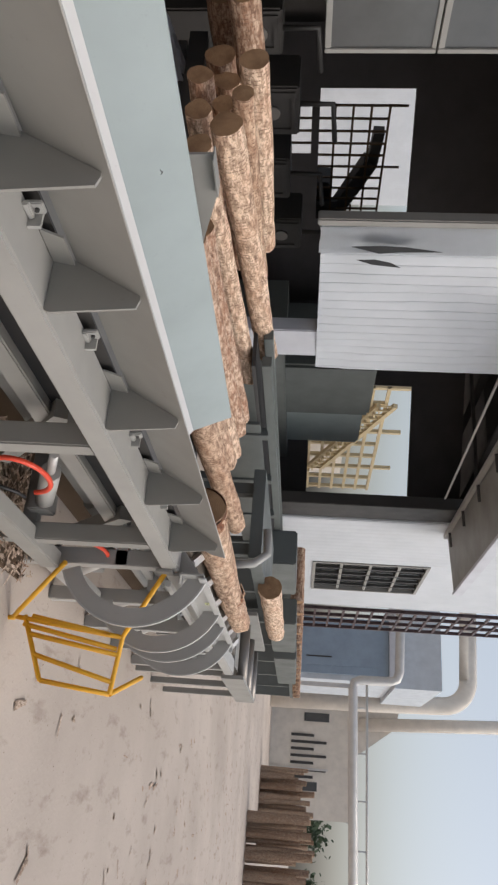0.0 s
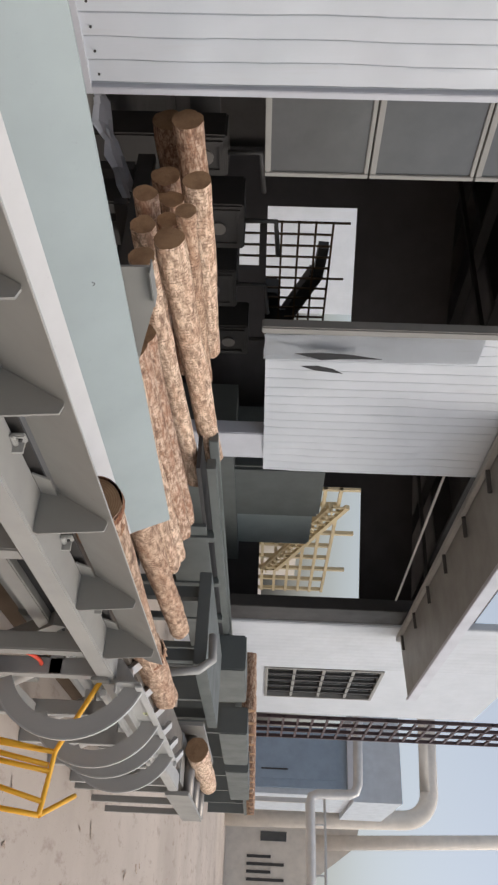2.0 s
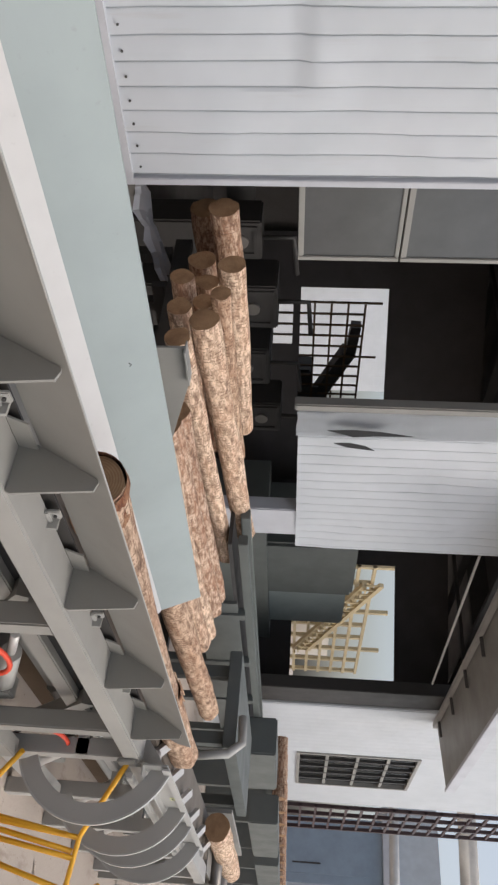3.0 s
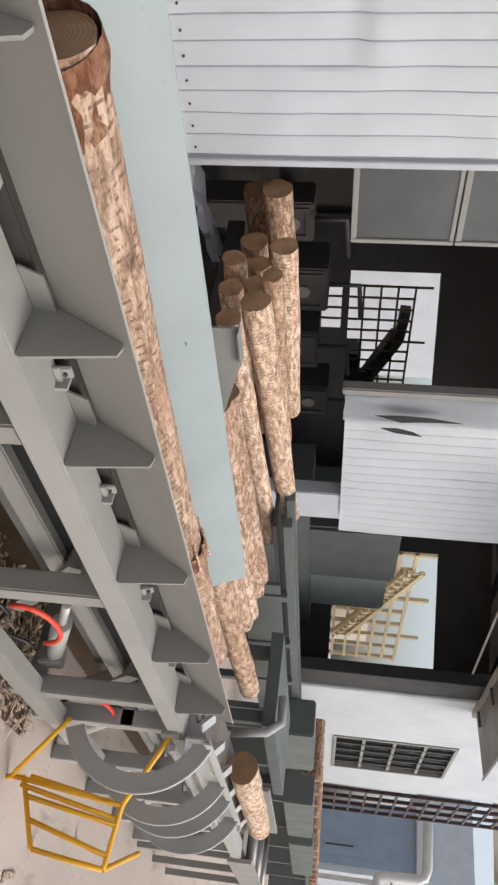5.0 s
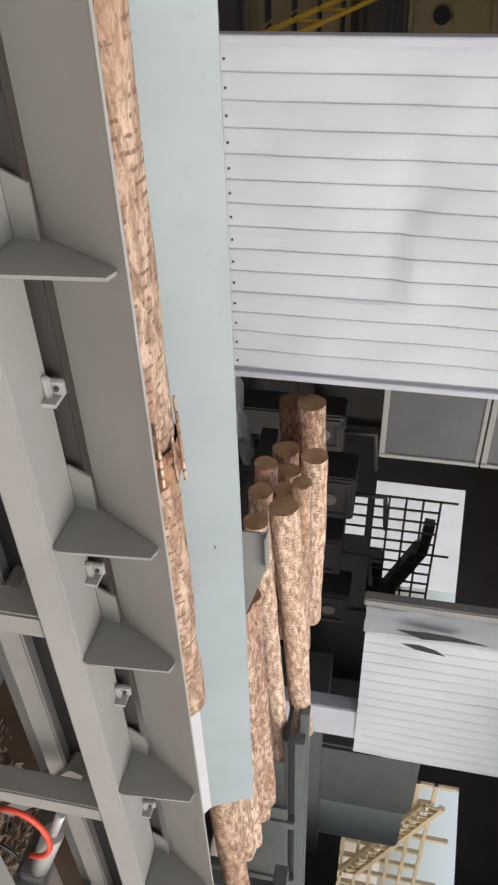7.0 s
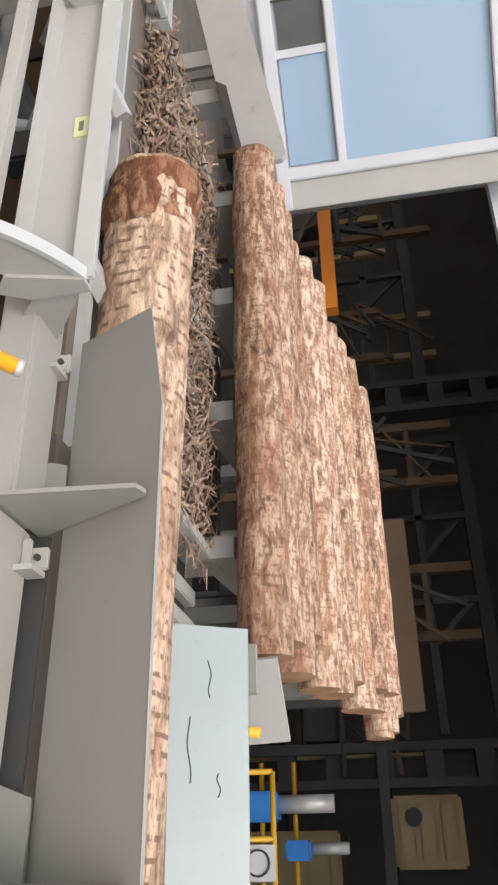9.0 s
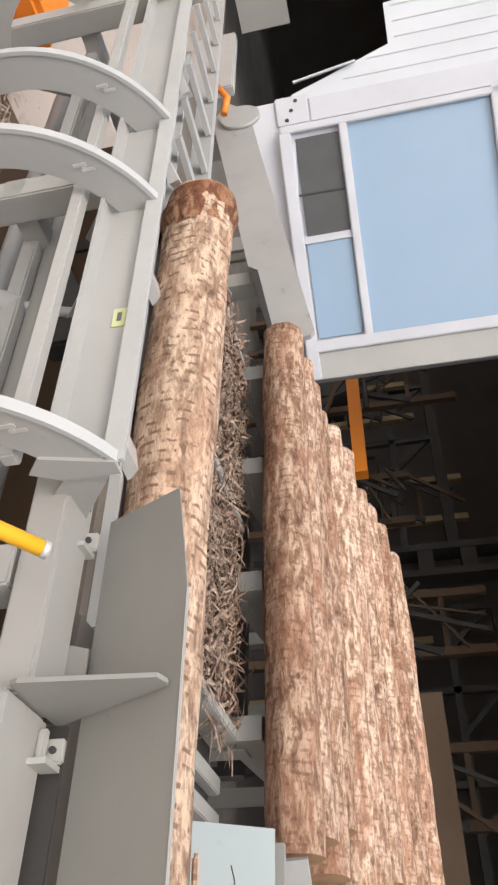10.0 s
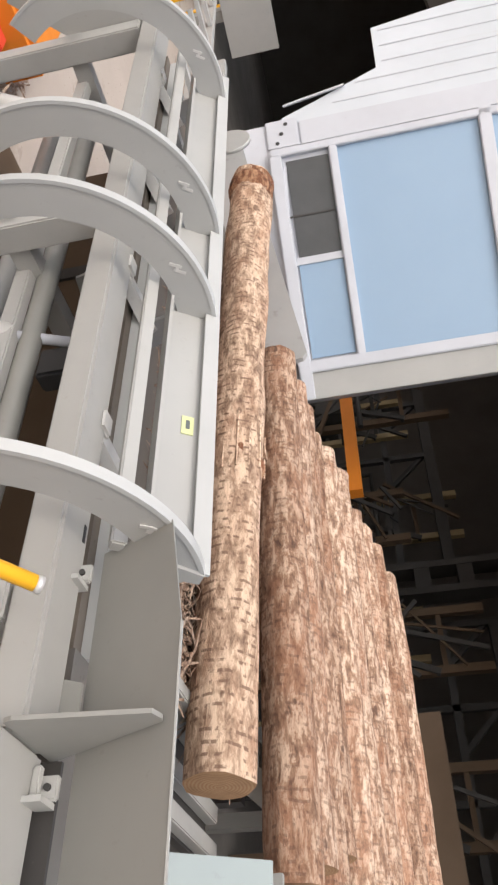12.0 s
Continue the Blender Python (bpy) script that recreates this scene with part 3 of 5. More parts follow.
def kicker(arms, x0, x1, pivot, centre, r_out, r_in, tip, tail):
    """Ring-shaped lift arms that swing about the shaft at the thing's own origin."""
    t = thing("log_kicker", "pale grey log kicker with curved lift arms", "log kicker", pose(0, *pivot))
    cy, cz = centre
    ty, tz = cy + r_out * math.cos(radians(tip)), cz + r_out * math.sin(radians(tip))
    for x in arms:
        arm = part("arm", slab(bmesh.new(), arc_outline(r_out, r_in, radians(tip), radians(tail), cy, cz, 28), "x", x - 0.014, x + 0.014), PALE, t)
        part("arm_edge", slab(bmesh.new(), arc_outline(r_out + 0.004, r_out - 0.012, radians(tip), radians(tail), cy, cz, 28), "x", x - 0.019, x + 0.019), BRIGHT, t, "bright flange on the arm's rim")
        part("arm_web", slab(bmesh.new(), [(ty + 0.005, tz - 0.13), (ty + 0.02, tz - 0.012), (cy + 0.35 * r_out, cz + 0.35 * r_out), (cy + 0.49 * r_out, cz + 0.12 * r_out), (cy + 0.35 * r_out, cz + 0.05 * r_out)], "x", x - 0.010, x + 0.010), PALE, t)
        a = radians(tip + 24)
        for k, (da, w, h) in enumerate(((0.0, 0.012, 0.05), (0.03, 0.035, 0.012), (0.055, 0.012, 0.05))):
            q = (cy + (r_out - 0.07) * math.cos(a + da), cz + (r_out - 0.07) * math.sin(a + da))
            part("tag", B((x + 0.0142, x + 0.0165 + 0.0007 * k, q[0] - w / 2, q[0] + w / 2, q[1] - h / 2, q[1] + h / 2)), ZINC, arm, "small white paint mark")
    y0, z0 = ty - 0.03, tz - 0.012
    part("push_plate", bar(bmesh.new(), (x0, y0 + 0.03, z0), (x1, y0 + 0.03, z0), 0.014, 0.06), BRIGHT, t, "bright folded push edge")
    part("push_face", B((x0, x1, y0 + 0.055, y0 + 0.07, z0 - 0.19, z0 + 0.01)), PALE, t)
    part("push_lip", B((x0, x1, y0 - 0.02, y0 + 0.055, z0 - 0.19, z0 - 0.178)), PALE, t)
    part("stiff_bar", B((x0, x1, y0 - 0.05, y0 + 0.0, z0 - 0.30, z0 - 0.25), bevel=0.006), PALE, t)
    part("end_plate", slab(bmesh.new(), [(y0 - 0.03, z0 - 0.19), (y0 + 0.02, z0 + 0.01), (y0 + 0.07, z0 + 0.01), (y0 + 0.07, z0 - 0.16), (y0 + 0.03, z0 - 0.24)], "x", x1, x1 + 0.012), PALE, t)
    part("shaft", tube(bmesh.new(), [(x0, 0, 0), (x1, 0, 0)], 0.05), STEEL, t)
    xl = x1 - 0.66 if x0 < 0 else x0 + 1
    label = part("warning_label", B((xl, xl + 0.085, y0 + 0.05, y0 + 0.0548, z0 - 0.09, z0 - 0.045)), LABEL, t, "small pale yellow-green warning label")
    part("print_bar", B((xl + 0.02, xl + 0.06, y0 + 0.0485, y0 + 0.0502, z0 - 0.075, z0 - 0.06)), GREEN, label)
    return t


kicker_near = kicker((-1.573, -2.8, -3.39, -4.75), -5.0, -1.56, PIVOT, (-0.197, 0.089), 0.655, 0.505, 113.5, 250)
kicker_far = kicker((6.45, 7.7, 8.3, 9.3), 6.3, 9.5, PIVOT, (-0.197, 0.089), 0.655, 0.505, 113.5, 250)


def kicker_base(x0, x1, end_plate):
    t = thing("kicker_base", "pale grey steel base frame of the log kicker", "machine frame")
    if end_plate:
        part("main_beam", B((x0, -0.987, 1.695, 1.87, 1.515, 1.63), bevel=0.01), BEAM, t)
        part("slide_rail", B((x0, x1, 2.0, 2.03, 1.6, 1.64)), BRIGHT, t, "thin bright slide rail")
        part("slide_rail", B((x0, x1, 2.11, 2.13, 1.6, 1.64)), BRIGHT, t, "thin bright slide rail")
        part("end_plate", slab(bmesh.new(), [(1.70, 1.635), (1.86, 1.635), (1.86, 1.2), (1.45, 0.75), (1.30, 0.85)], "x", x0 - 0.02, x0), BEAM, t)
        part("bolt_hole", tube(bmesh.new(), [(-1.72, 1.80, 1.6301), (-1.72, 1.80, 1.632)], 0.012, 10), BLACK, t)
        part("slot_hole", B((-1.66, -1.60, 1.83, 1.845, 1.6302, 1.632)), BLACK, t)
    else:
        part("main_beam", B((x0, x1, 1.64, 1.88, 1.46, 1.6), bevel=0.012), PALE, t)
    part("back_sheet", B((x0, x1, 2.62, 2.64, 0.1, 1.0)), RUST, t, "dirty rusty back sheet")
    if end_plate:
        part("drip_tray", B((x0 - 0.7, x1, 1.0, 3.4, 0.03, 0.06)), RUST, t, "dirty drip tray full of bark")
    part("lower_rail", B((x0, x1, 1.95, 2.02, 1.0, 1.08), bevel=0.008), PALE, t)
    part("pipe", tube(bmesh.new(), [(x0, 2.25, 0.72), (x1, 2.25, 0.72)], 0.06), PALE, t)
    part("inner_rail", B((x0, x1, 2.05, 2.2, 1.45, 1.56), bevel=0.01), DARK, t)
    part("low_beam", B((x0, x1, 1.66, 1.8, 0.4, 0.55), bevel=0.01), PALE, t)
    part("chain_bed", B((x0, x1, 1.95, 2.45, 1.5, 1.598)), WORN, t, "worn brown chain bed")
    n = max(2, int((x1 - x0) / 1.35))
    for k in range(n + 1):
        x = x0 + (x1 - x0 - 0.12) * k / n
        part("post", B((x, x + 0.13, 1.70, 1.84, 0, 1.5), bevel=0.008), PALE, t)
        part("cross_beam", B((x, x + 0.1, 1.7, 2.6, 1.02, 1.12)), PALE, t)
        cyl = part("cylinder", tube(bmesh.new(), [(x + 0.5, 1.75, 0.55), (x + 0.5, 2.0, 1.05)], 0.055), ZINC, t, "hydraulic cylinder")
        part("rod", tube(bmesh.new(), [(x + 0.5, 2.0, 1.05), (x + 0.5, 2.1, 1.3)], 0.025), WHITE, cyl)
        part("valve", B((x + 0.8, x + 0.95, 1.86, 1.96, 1.3, 1.44), bevel=0.012), BLACK, t, "black valve block")
        pts = [(x + 0.85 + 0.05 * math.sin(2 * i), 1.9 + 0.05 * i, 1.42 + 0.1 * math.sin(i * 0.6)) for i in range(7)]
        part("hose", tube(bmesh.new(), pts, 0.014, 8), BLACK, t, "black rubber hose")
    for k in range(int((x1 - x0) / 0.9)):
        x = x0 + 0.5 + 0.9 * k
        bm = bar(bmesh.new(), (x, 1.86, 1.58), (x + 0.22, 2.05, 1.68), 0.08, 0.05)
        box(bm, x - 0.05, x + 0.04, 1.82, 1.9, 1.56, 1.64, bevel=0.01)
        part("chain_guide", bm, ZINC, t, "bright forked chain guide")
    return t


kicker_base(-5.3, -1.302, True)
kicker_base(6.5, 12.5, False)


def yellow_stair_rail():
    t = thing("safety_rail", "bent yellow tubular safety rail", "safety rail")
    def pipe(name, *pts):
        part(name, tube(bmesh.new(), pts, 0.022, 10), YELLOW, t)
    pipe("top_rail", (6.35, 1.64, 1.50), (6.95, 1.22, 1.09), (7.0, 1.184, 1.06), (7.0, 0.74, 1.015), (7.0, 0.70, 1.01))
    pipe("side_rail", (6.35, 1.66, 0.64), (6.95, 1.34, 0.09), (7.0, 1.316, 0.056), (7.0, 1.30, 0.026))
    pipe("end_rail", (7.0, 1.31, 0.07), (7.0, 1.184, 1.06))
    pipe("end_rail", (7.0, 1.324, 0.22), (7.0, 1.20, 0.95))
    pipe("post", (7.0, 1.324, 0.15), (7.0, 0.80, 0.37), (7.0, 0.775, 0.39))
    pipe("low_rail", (7.0, 0.777, 0.388), (7.0, 0.70, 1.01))
    pipe("middle_rail", (7.0, 1.168, 0.215), (7.0, 1.03, 1.045))
    pipe("middle_rail", (7.0, 0.992, 0.29), (7.0, 0.80, 1.02))
    pipe("brace", (7.0, 1.25, 0.15), (7.0, 1.08, 1.02))
    pipe("tie", (7.0, 0.70, 1.01), (7.5, 0.915, 1.17))
    pipe("foot_post", (7.0, 1.30, 0.06), (7.0, 1.30, 0.0))
    part("mount_plate", B((6.28, 6.4, 1.61, 1.64, 1.42, 1.56), bevel=0.006), STEEL, t)


yellow_stair_rail()


def yellow_stub():
    t = thing("yellow_handrail", "yellow handrail tube end beside the kicker", "handrail")
    part("tube", tube(bmesh.new(), [(-1.30, 1.567, 1.656), (-1.33, 1.3, 1.42), (-1.4, 1.0, 1.1), (-1.4, 1.0, 0.0)], 0.022, 10), YELLOW, t)
    part("cap", tube(bmesh.new(), [(-1.299, 1.58, 1.668), (-1.30, 1.567, 1.656)], 0.023, 10), ZINC, t, "bare steel tube end")


yellow_stub()

# ---- logs on the decks ----
random.seed(5)
for k in range(15):
    y, r = 3.66 + 0.29 * k, random.uniform(0.118, 0.15)
    x0 = -4.27 + random.uniform(-0.06, 0.06) + (0.75 if k > 12 else 0)
    z = 1.775 + r + 0.036 * k + random.uniform(-0.012, 0.03) + (0.05 if k in (9, 11) else 0)
    log(pose(x0, y, z, random.uniform(0, 360), 0, random.uniform(-0.6, 0.6)), 3.05 + random.uniform(-0.12, 0.2) - (0.75 if k > 12 else 0), r, r * random.uniform(0.93, 1.05), 10 + k, BARK_GREY if k == 14 else BARK, "partly debarked log lying in a row on the deck", "logs on the near deck")


def log_deck(x0, x1, y0, y1, z0, z1, rails, mat, name="log_deck"):
    t = thing(name, "grey steel log deck with chain rails", "log deck")
    n = rails
    for k in range(n):
        x = x0 + (x1 - x0) * k / (n - 1)
        part("rail", slab(bmesh.new(), [(y0, z0 - 0.2), (y1, z1 - 0.2), (y1, z1), (y0, z0)], "x", x - 0.06, x + 0.06), mat, t)
        part("leg", B((x - 0.07, x + 0.07, y0 + 0.1, y0 + 0.24, 0, z0 - 0.1)), mat, t)
        part("leg", B((x - 0.07, x + 0.07, y1 - 0.3, y1 - 0.16, 0, z1 - 0.22)), mat, t)
    for k in range(3):
        y = y0 + (y1 - y0) * (k + 0.5) / 3
        part("tie", B((x0, x1, y, y + 0.1, min(z0, z1) - 0.4, min(z0, z1) - 0.25)), DARK, t)
    return t


def torn_panel():
    """The crumpled, torn near edge of the second wall panel."""
    t = thing("torn_cladding", "crumpled white cladding torn off its edge", "metal sheet")
    for x0, x1, z0, z1, s, bulge in ((8.96, 9.55, 2.63, 5.9, 0, 0.22),):
        bm, grid = bmesh.new(), []
        for a in range(8):
            row = []
            for b in range(17):
                u, v = a / 7, b / 16
                x, z = x0 + (x1 - x0) * u, z0 + (z1 - z0) * v
                fade = max(0.0, 1 - v) if s == 0 else 1.0
                k = noise.noise(Vector((x * 3.2, z * 1.6, s))) + 0.6 * abs(noise.noise(Vector((x * 7, z * 3.1, s + 4))))
                edge = 1 if 0 < a < 7 else 0.4
                row.append(bm.verts.new((x + 0.05 * edge * fade * noise.noise(Vector((z * 2, s, x))), 7.452 - bulge * fade * (0.25 + max(0, k)) * math.sin(math.pi * (0.08 + 0.84 * u)), z + 0.05 * fade * noise.noise(Vector((x * 3, z, s + 3))))))
            grid.append(row)
        for p, q in zip(grid, grid[1:]):
            for b in range(16):
                bm.faces.new((p[b], q[b], q[b + 1], p[b + 1]))
        bmesh.ops.solidify(bm, geom=bm.faces[:], thickness=0.004)
        part("crumple", bm, CLAD, t)
    part("top_edge", B((8.8, 8.95, 7.42, 7.6, 2.6, 8.4), bevel=0.02), STEEL, t, "grey folded edge")
    # no holes cut: black plates stand in for the shade behind the tears
    for pts in ([(9.17, 3.1), (9.31, 3.5), (9.27, 3.8), (9.25, 4.4), (9.16, 3.9), (9.14, 3.5)], [(9.47, 3.2), (9.57, 3.42), (9.63, 3.85), (9.52, 3.7), (9.45, 3.45)]):
        part("tear", slab(bmesh.new(), pts, "y", 7.25, 7.255), BLACK, t, "tear, the shade behind it given by a black plate")


torn_panel()
log_deck(-4.0, -1.6, 3.72, 8.0, 1.775, 2.31, 4, STEEL)
log_deck(6.2, 8.6, 2.9, 7.8, 1.28, 1.28, 4, DARK)

# logs on the second deck: a heap, and a bundle of thicker ones that leans on it
random.seed(8)
for k in range(6):
    y, r = 3.02 + 0.3 * k, random.uniform(0.12, 0.15)
    x0 = 5.7 if k == 0 else 4.95 + 0.12 * k + random.uniform(-0.1, 0.1)
    log(pose(x0, y, 1.46 + 0.015 * k + random.uniform(-0.02, 0.04) + (0.12 if k == 0 else 0), random.uniform(0, 360), -2.0, random.uniform(-1.5, 1.5)), random.uniform(3.3, 3.6) + (0.4 if k == 0 else 0.09 * k), r, r * 0.92, 40 + k, BARK_PALE if k < 4 else BARK, "partly debarked log lying in a heap on the infeed deck", "logs on the far deck")
# y, z, radius, x, length, rise in degrees
ENDS = ((5.5, 1.75, 0.15, 5.3, 4.0, -3.6), (5.2, 1.53, 0.125, 5.25, 4.2, -3.2), (5.9, 1.43, 0.13, 5.5, 2.4, 0), (6.3, 1.41, 0.125, 5.45, 2.4, 0), (6.0, 1.86, 0.105, 5.4, 2.8, -1), (6.5, 1.93, 0.15, 5.44, 2.8, 0), (7.0, 1.52, 0.16, 5.8, 2.2, 0), (7.3, 1.78, 0.17, 5.3, 2.6, 0), (7.7, 1.5, 0.18, 5.6, 2.2, 0), (6.7, 1.5, 0.14, 5.9, 2.4, 0), (6.08, 1.655, 0.115, 5.6, 2.5, 0), (6.45, 1.66, 0.125, 5.65, 2.5, 0))
for k, (y, z, r, x, length, rise) in enumerate(ENDS):
    log(pose(x, y, z, 40 * k, rise, 0), length, r, r * 0.88, 60 + k, BARK_PALE if k in (0, 1, 2, 4, 5) else BARK, "thick pale log with brown sawn end in a bundle", "log bundle")


def deck_cheek():
    t = thing("deck_cheek", "grey-green steel cheek plate at the end of the log heap", "steel plate")
    part("plate", slab(bmesh.new(), [(3.72, 1.2), (4.9, 1.2), (4.8, 1.74), (4.45, 1.84), (4.02, 1.97), (3.7, 1.97)], "y", 3.55, 3.57), STEEL, t)
    part("flange", B((3.7, 4.02, 3.5, 3.62, 1.965, 1.975)), STEEL, t)
    part("foot", B((3.7, 4.9, 3.5, 3.65, 0, 1.2)), DARK, t)


deck_cheek()

# ---- moving logs ----
log_a = log(pose(6.15, 2.14, 1.82), 4.7, 0.16, 0.14, 90, BARK_PALE, "long freshly debarked log, cracked across, travelling along the conveyor")
rnd = random.Random(12)
part("crack", tube(bmesh.new(), [(2.95 + 0.05 * k, 0.008 * math.sin(2.1 * k), 0.008 * math.cos(1.7 * k)) for k in range(5)], [0.138, 0.150, 0.143, 0.151, 0.137], 22, False), COLLAR, log_a, "dark splintered crack across the stem")
for k in range(14):
    a = 0.45 * k
    d = Vector((0, math.cos(a), math.sin(a)))
    part("splinter", bar(bmesh.new(), Vector((2.89 + rnd.uniform(-0.1, 0.1), 0, 0)) + d * 0.149, Vector((3.09 + rnd.uniform(-0.05, 0.12), 0, 0)) + d * rnd.uniform(0.149, 0.162), 0.012, 0.008), BARK_PALE, log_a)
part("bark_collar", tube(bmesh.new(), [(-0.004 + 0.06 * k, 0.012 * math.sin(1.3 * k), 0.012 * math.cos(k)) for k in range(6)], [0.168, 0.175, 0.172, 0.176, 0.171, 0.163], 22, False), COLLAR, log_a, "red-brown bark left round the butt")
log_c = log(pose(10.5, 3.2, 2.2), 3.6, 0.18, 0.16, 92, BARK_PALE, "debarked log dropping onto the conveyor")

# ---- control cabin ----
def cabin():
    m = pose(-7.27, 6.51, 2.52, 0, 0, math.degrees(math.atan2(0.66, 0.75))) @ Matrix.Diagonal((1.09, 1.16, 1.28, 1))
    t = thing("control_cabin", "white operator cabin, its windows coloured as reflected sky", "control cabin", m)
    part("body", B((-2.66, 0.45, 0.14, 0.3, -0.6, 2.2), (-1.4, 0.45, 0.3, 1.0, -0.9, 2.2)), WHITE, t)
    part("lower_wall", B((-2.7, 0.05, 0.08, 0.14, -0.9, 0.0), bevel=0.01), WHITE, t)
    part("sill", B((-2.32, 0.16, 0.0, 0.12, -0.05, 0.03), bevel=0.012), WHITE, t)
    part("corner_post", B((0.03, 0.16, -0.02, 0.14, -0.58, 2.2), bevel=0.015), WHITE, t)
    part("side_panel", B((0.16, 0.46, 0.02, 0.2, -0.6, 2.2), bevel=0.01), PALE, t, "grey side panel")
    part("base_rail", B((-2.3, 0.46, -0.03, 0.13, -0.62, -0.5), bevel=0.012), WHITE, t)
    part("window_sheet", B((-2.3, 0.03, 0.06, 0.11, 0.03, 1.34)), SKY_GLASS, t, "window glass with the sky's reflection painted pale blue")
    part("upper_sheet", B((-2.3, 0.03, 0.06, 0.11, 1.46, 2.15)), SKY_GLASS, t, "upper glass with the sky's reflection painted pale blue")
    part("transom", B((-2.4, 0.03, 0.0, 0.12, 1.34, 1.46), bevel=0.01), WHITE, t)
    part("window_post", B((-2.38, -2.3, 0.0, 0.12, -0.6, 2.2), bevel=0.01), WHITE, t)
    part("left_panel", B((-2.68, -2.4, 0.06, 0.13, -0.3, 2.2), bevel=0.012), WHITE, t)
    part("upper_panel", slab(bmesh.new(), [(-2.66, -0.45), (-2.74, -0.45), (-2.86, -0.1), (-3.08, 0.5), (-3.52, 0.5), (-3.58, 1.0), (-3.7, 2.2), (-2.66, 2.2)], "y", 0.07, 0.12), CLAD, t)
    for k, z in enumerate((0.05, 0.28, 0.56, 0.56, 0.56)):
        part("panel_rib", bar(bmesh.new(), (-2.8 - 0.17 * k, 0.068, z), (-2.8 - 0.17 * k, 0.068, 2.2), 0.012, 0.012), WHITE, t)
    part("loose_strip", bar(bmesh.new(), (-2.86, 0.05, -0.42), (-2.95, 0.03, 0.18), 0.06, 0.02), WHITE, t, "bent loose white strip")
    part("corner_plate", B((-2.72, -2.4, 0.05, 0.11, -0.62, -0.31), bevel=0.012), WHITE, t)
    part("lower_sheet", B((-1.06, 0.0, 0.05, 0.08, -0.48, -0.06)), SKY_GLASS, t, "lower glass with the sky's reflection painted pale blue")
    part("dark_window", B((-2.24, -1.14, 0.05, 0.08, -0.47, -0.06)), PANE, t, "dark side window")
    for k in range(3):
        part("bent_frame_strip", bar(bmesh.new(), (-2.24 + 0.03 * k, 0.02, -0.58 + 0.05 * k), (-1.2, 0.03, -0.62 + 0.04 * k), 0.022, 0.03), WHITE, t, "bent white frame strip")
    part("window_bar", B((-1.62, -1.6, 0.04, 0.05, -0.5, -0.06)), HALL_STEEL, t)
    part("window_post", B((-1.14, -1.06, 0.03, 0.1, -0.55, -0.05)), WHITE, t)
    for k in range(3):
        part("bolt", tube(bmesh.new(), [(-2.66 + 0.1 * k, 0.04, -0.42 - 0.05 * k), (-2.66 + 0.1 * k, 0.055, -0.42 - 0.05 * k)], 0.02, 8), DARK, t)
    for x in (-1.35, 0.4):
        for y in (0.32, 0.8):
            part("leg", B((x, x + 0.15, y, y + 0.15, -1.965, -0.9)), STEEL, t)
    return t


cabin()


def steel_flap():
    t = thing("steel_flap", "scuffed grey steel stop plate at the end of the deck", "steel plate")
    part("plate", slab(bmesh.new(), [(-8.1, 1.37), (-7.84, 1.60), (-6.97, 1.73), (-4.46, 2.13), (-4.41, 2.10), (-4.40, 2.02), (-4.5, 1.80), (-5.27, 1.64), (-7.76, 1.23)], "y", 3.83, 3.87), SLAB, t)
    part("rib", slab(bmesh.new(), [(-4.5, 1.80), (-4.47, 1.84), (-5.2, 1.72), (-5.27, 1.64)], "y", 3.79, 3.83), HALL_STEEL, t, "dark oily lower rib")
    part("round_lobe", tube(bmesh.new(), [(-7.7, 3.79, 1.52), (-7.7, 3.83, 1.52)], 0.2, 24), PALE, t)
    part("stop_plate", B((-8.2, -7.1, 3.2, 3.3, 1.2, 1.6), bevel=0.01), PALE, t)
    part("post", B((-7.6, -7.4, 3.87, 4.05, 0, 1.5)), STEEL, t)
    part("post", B((-5.3, -5.15, 3.87, 4.02, 0, 1.75)), STEEL, t)
    for k in range(9):
        part("rung", bar(bmesh.new(), (-7.4 + 0.42 * k, 2.0, 1.68), (-7.3 + 0.42 * k, 2.4, 1.7), 0.07, 0.03), PALE, t)
    part("rung_rail", B((-7.6, -3.9, 2.4, 2.46, 1.6, 1.72)), PALE, t)
    part("lever", tube(bmesh.new(), [(-6.9, 3.1, 1.5), (-6.75, 3.14, 1.58), (-6.6, 3.2, 1.54)], 0.03), ORANGE, t, "rusty orange lever")


steel_flap()


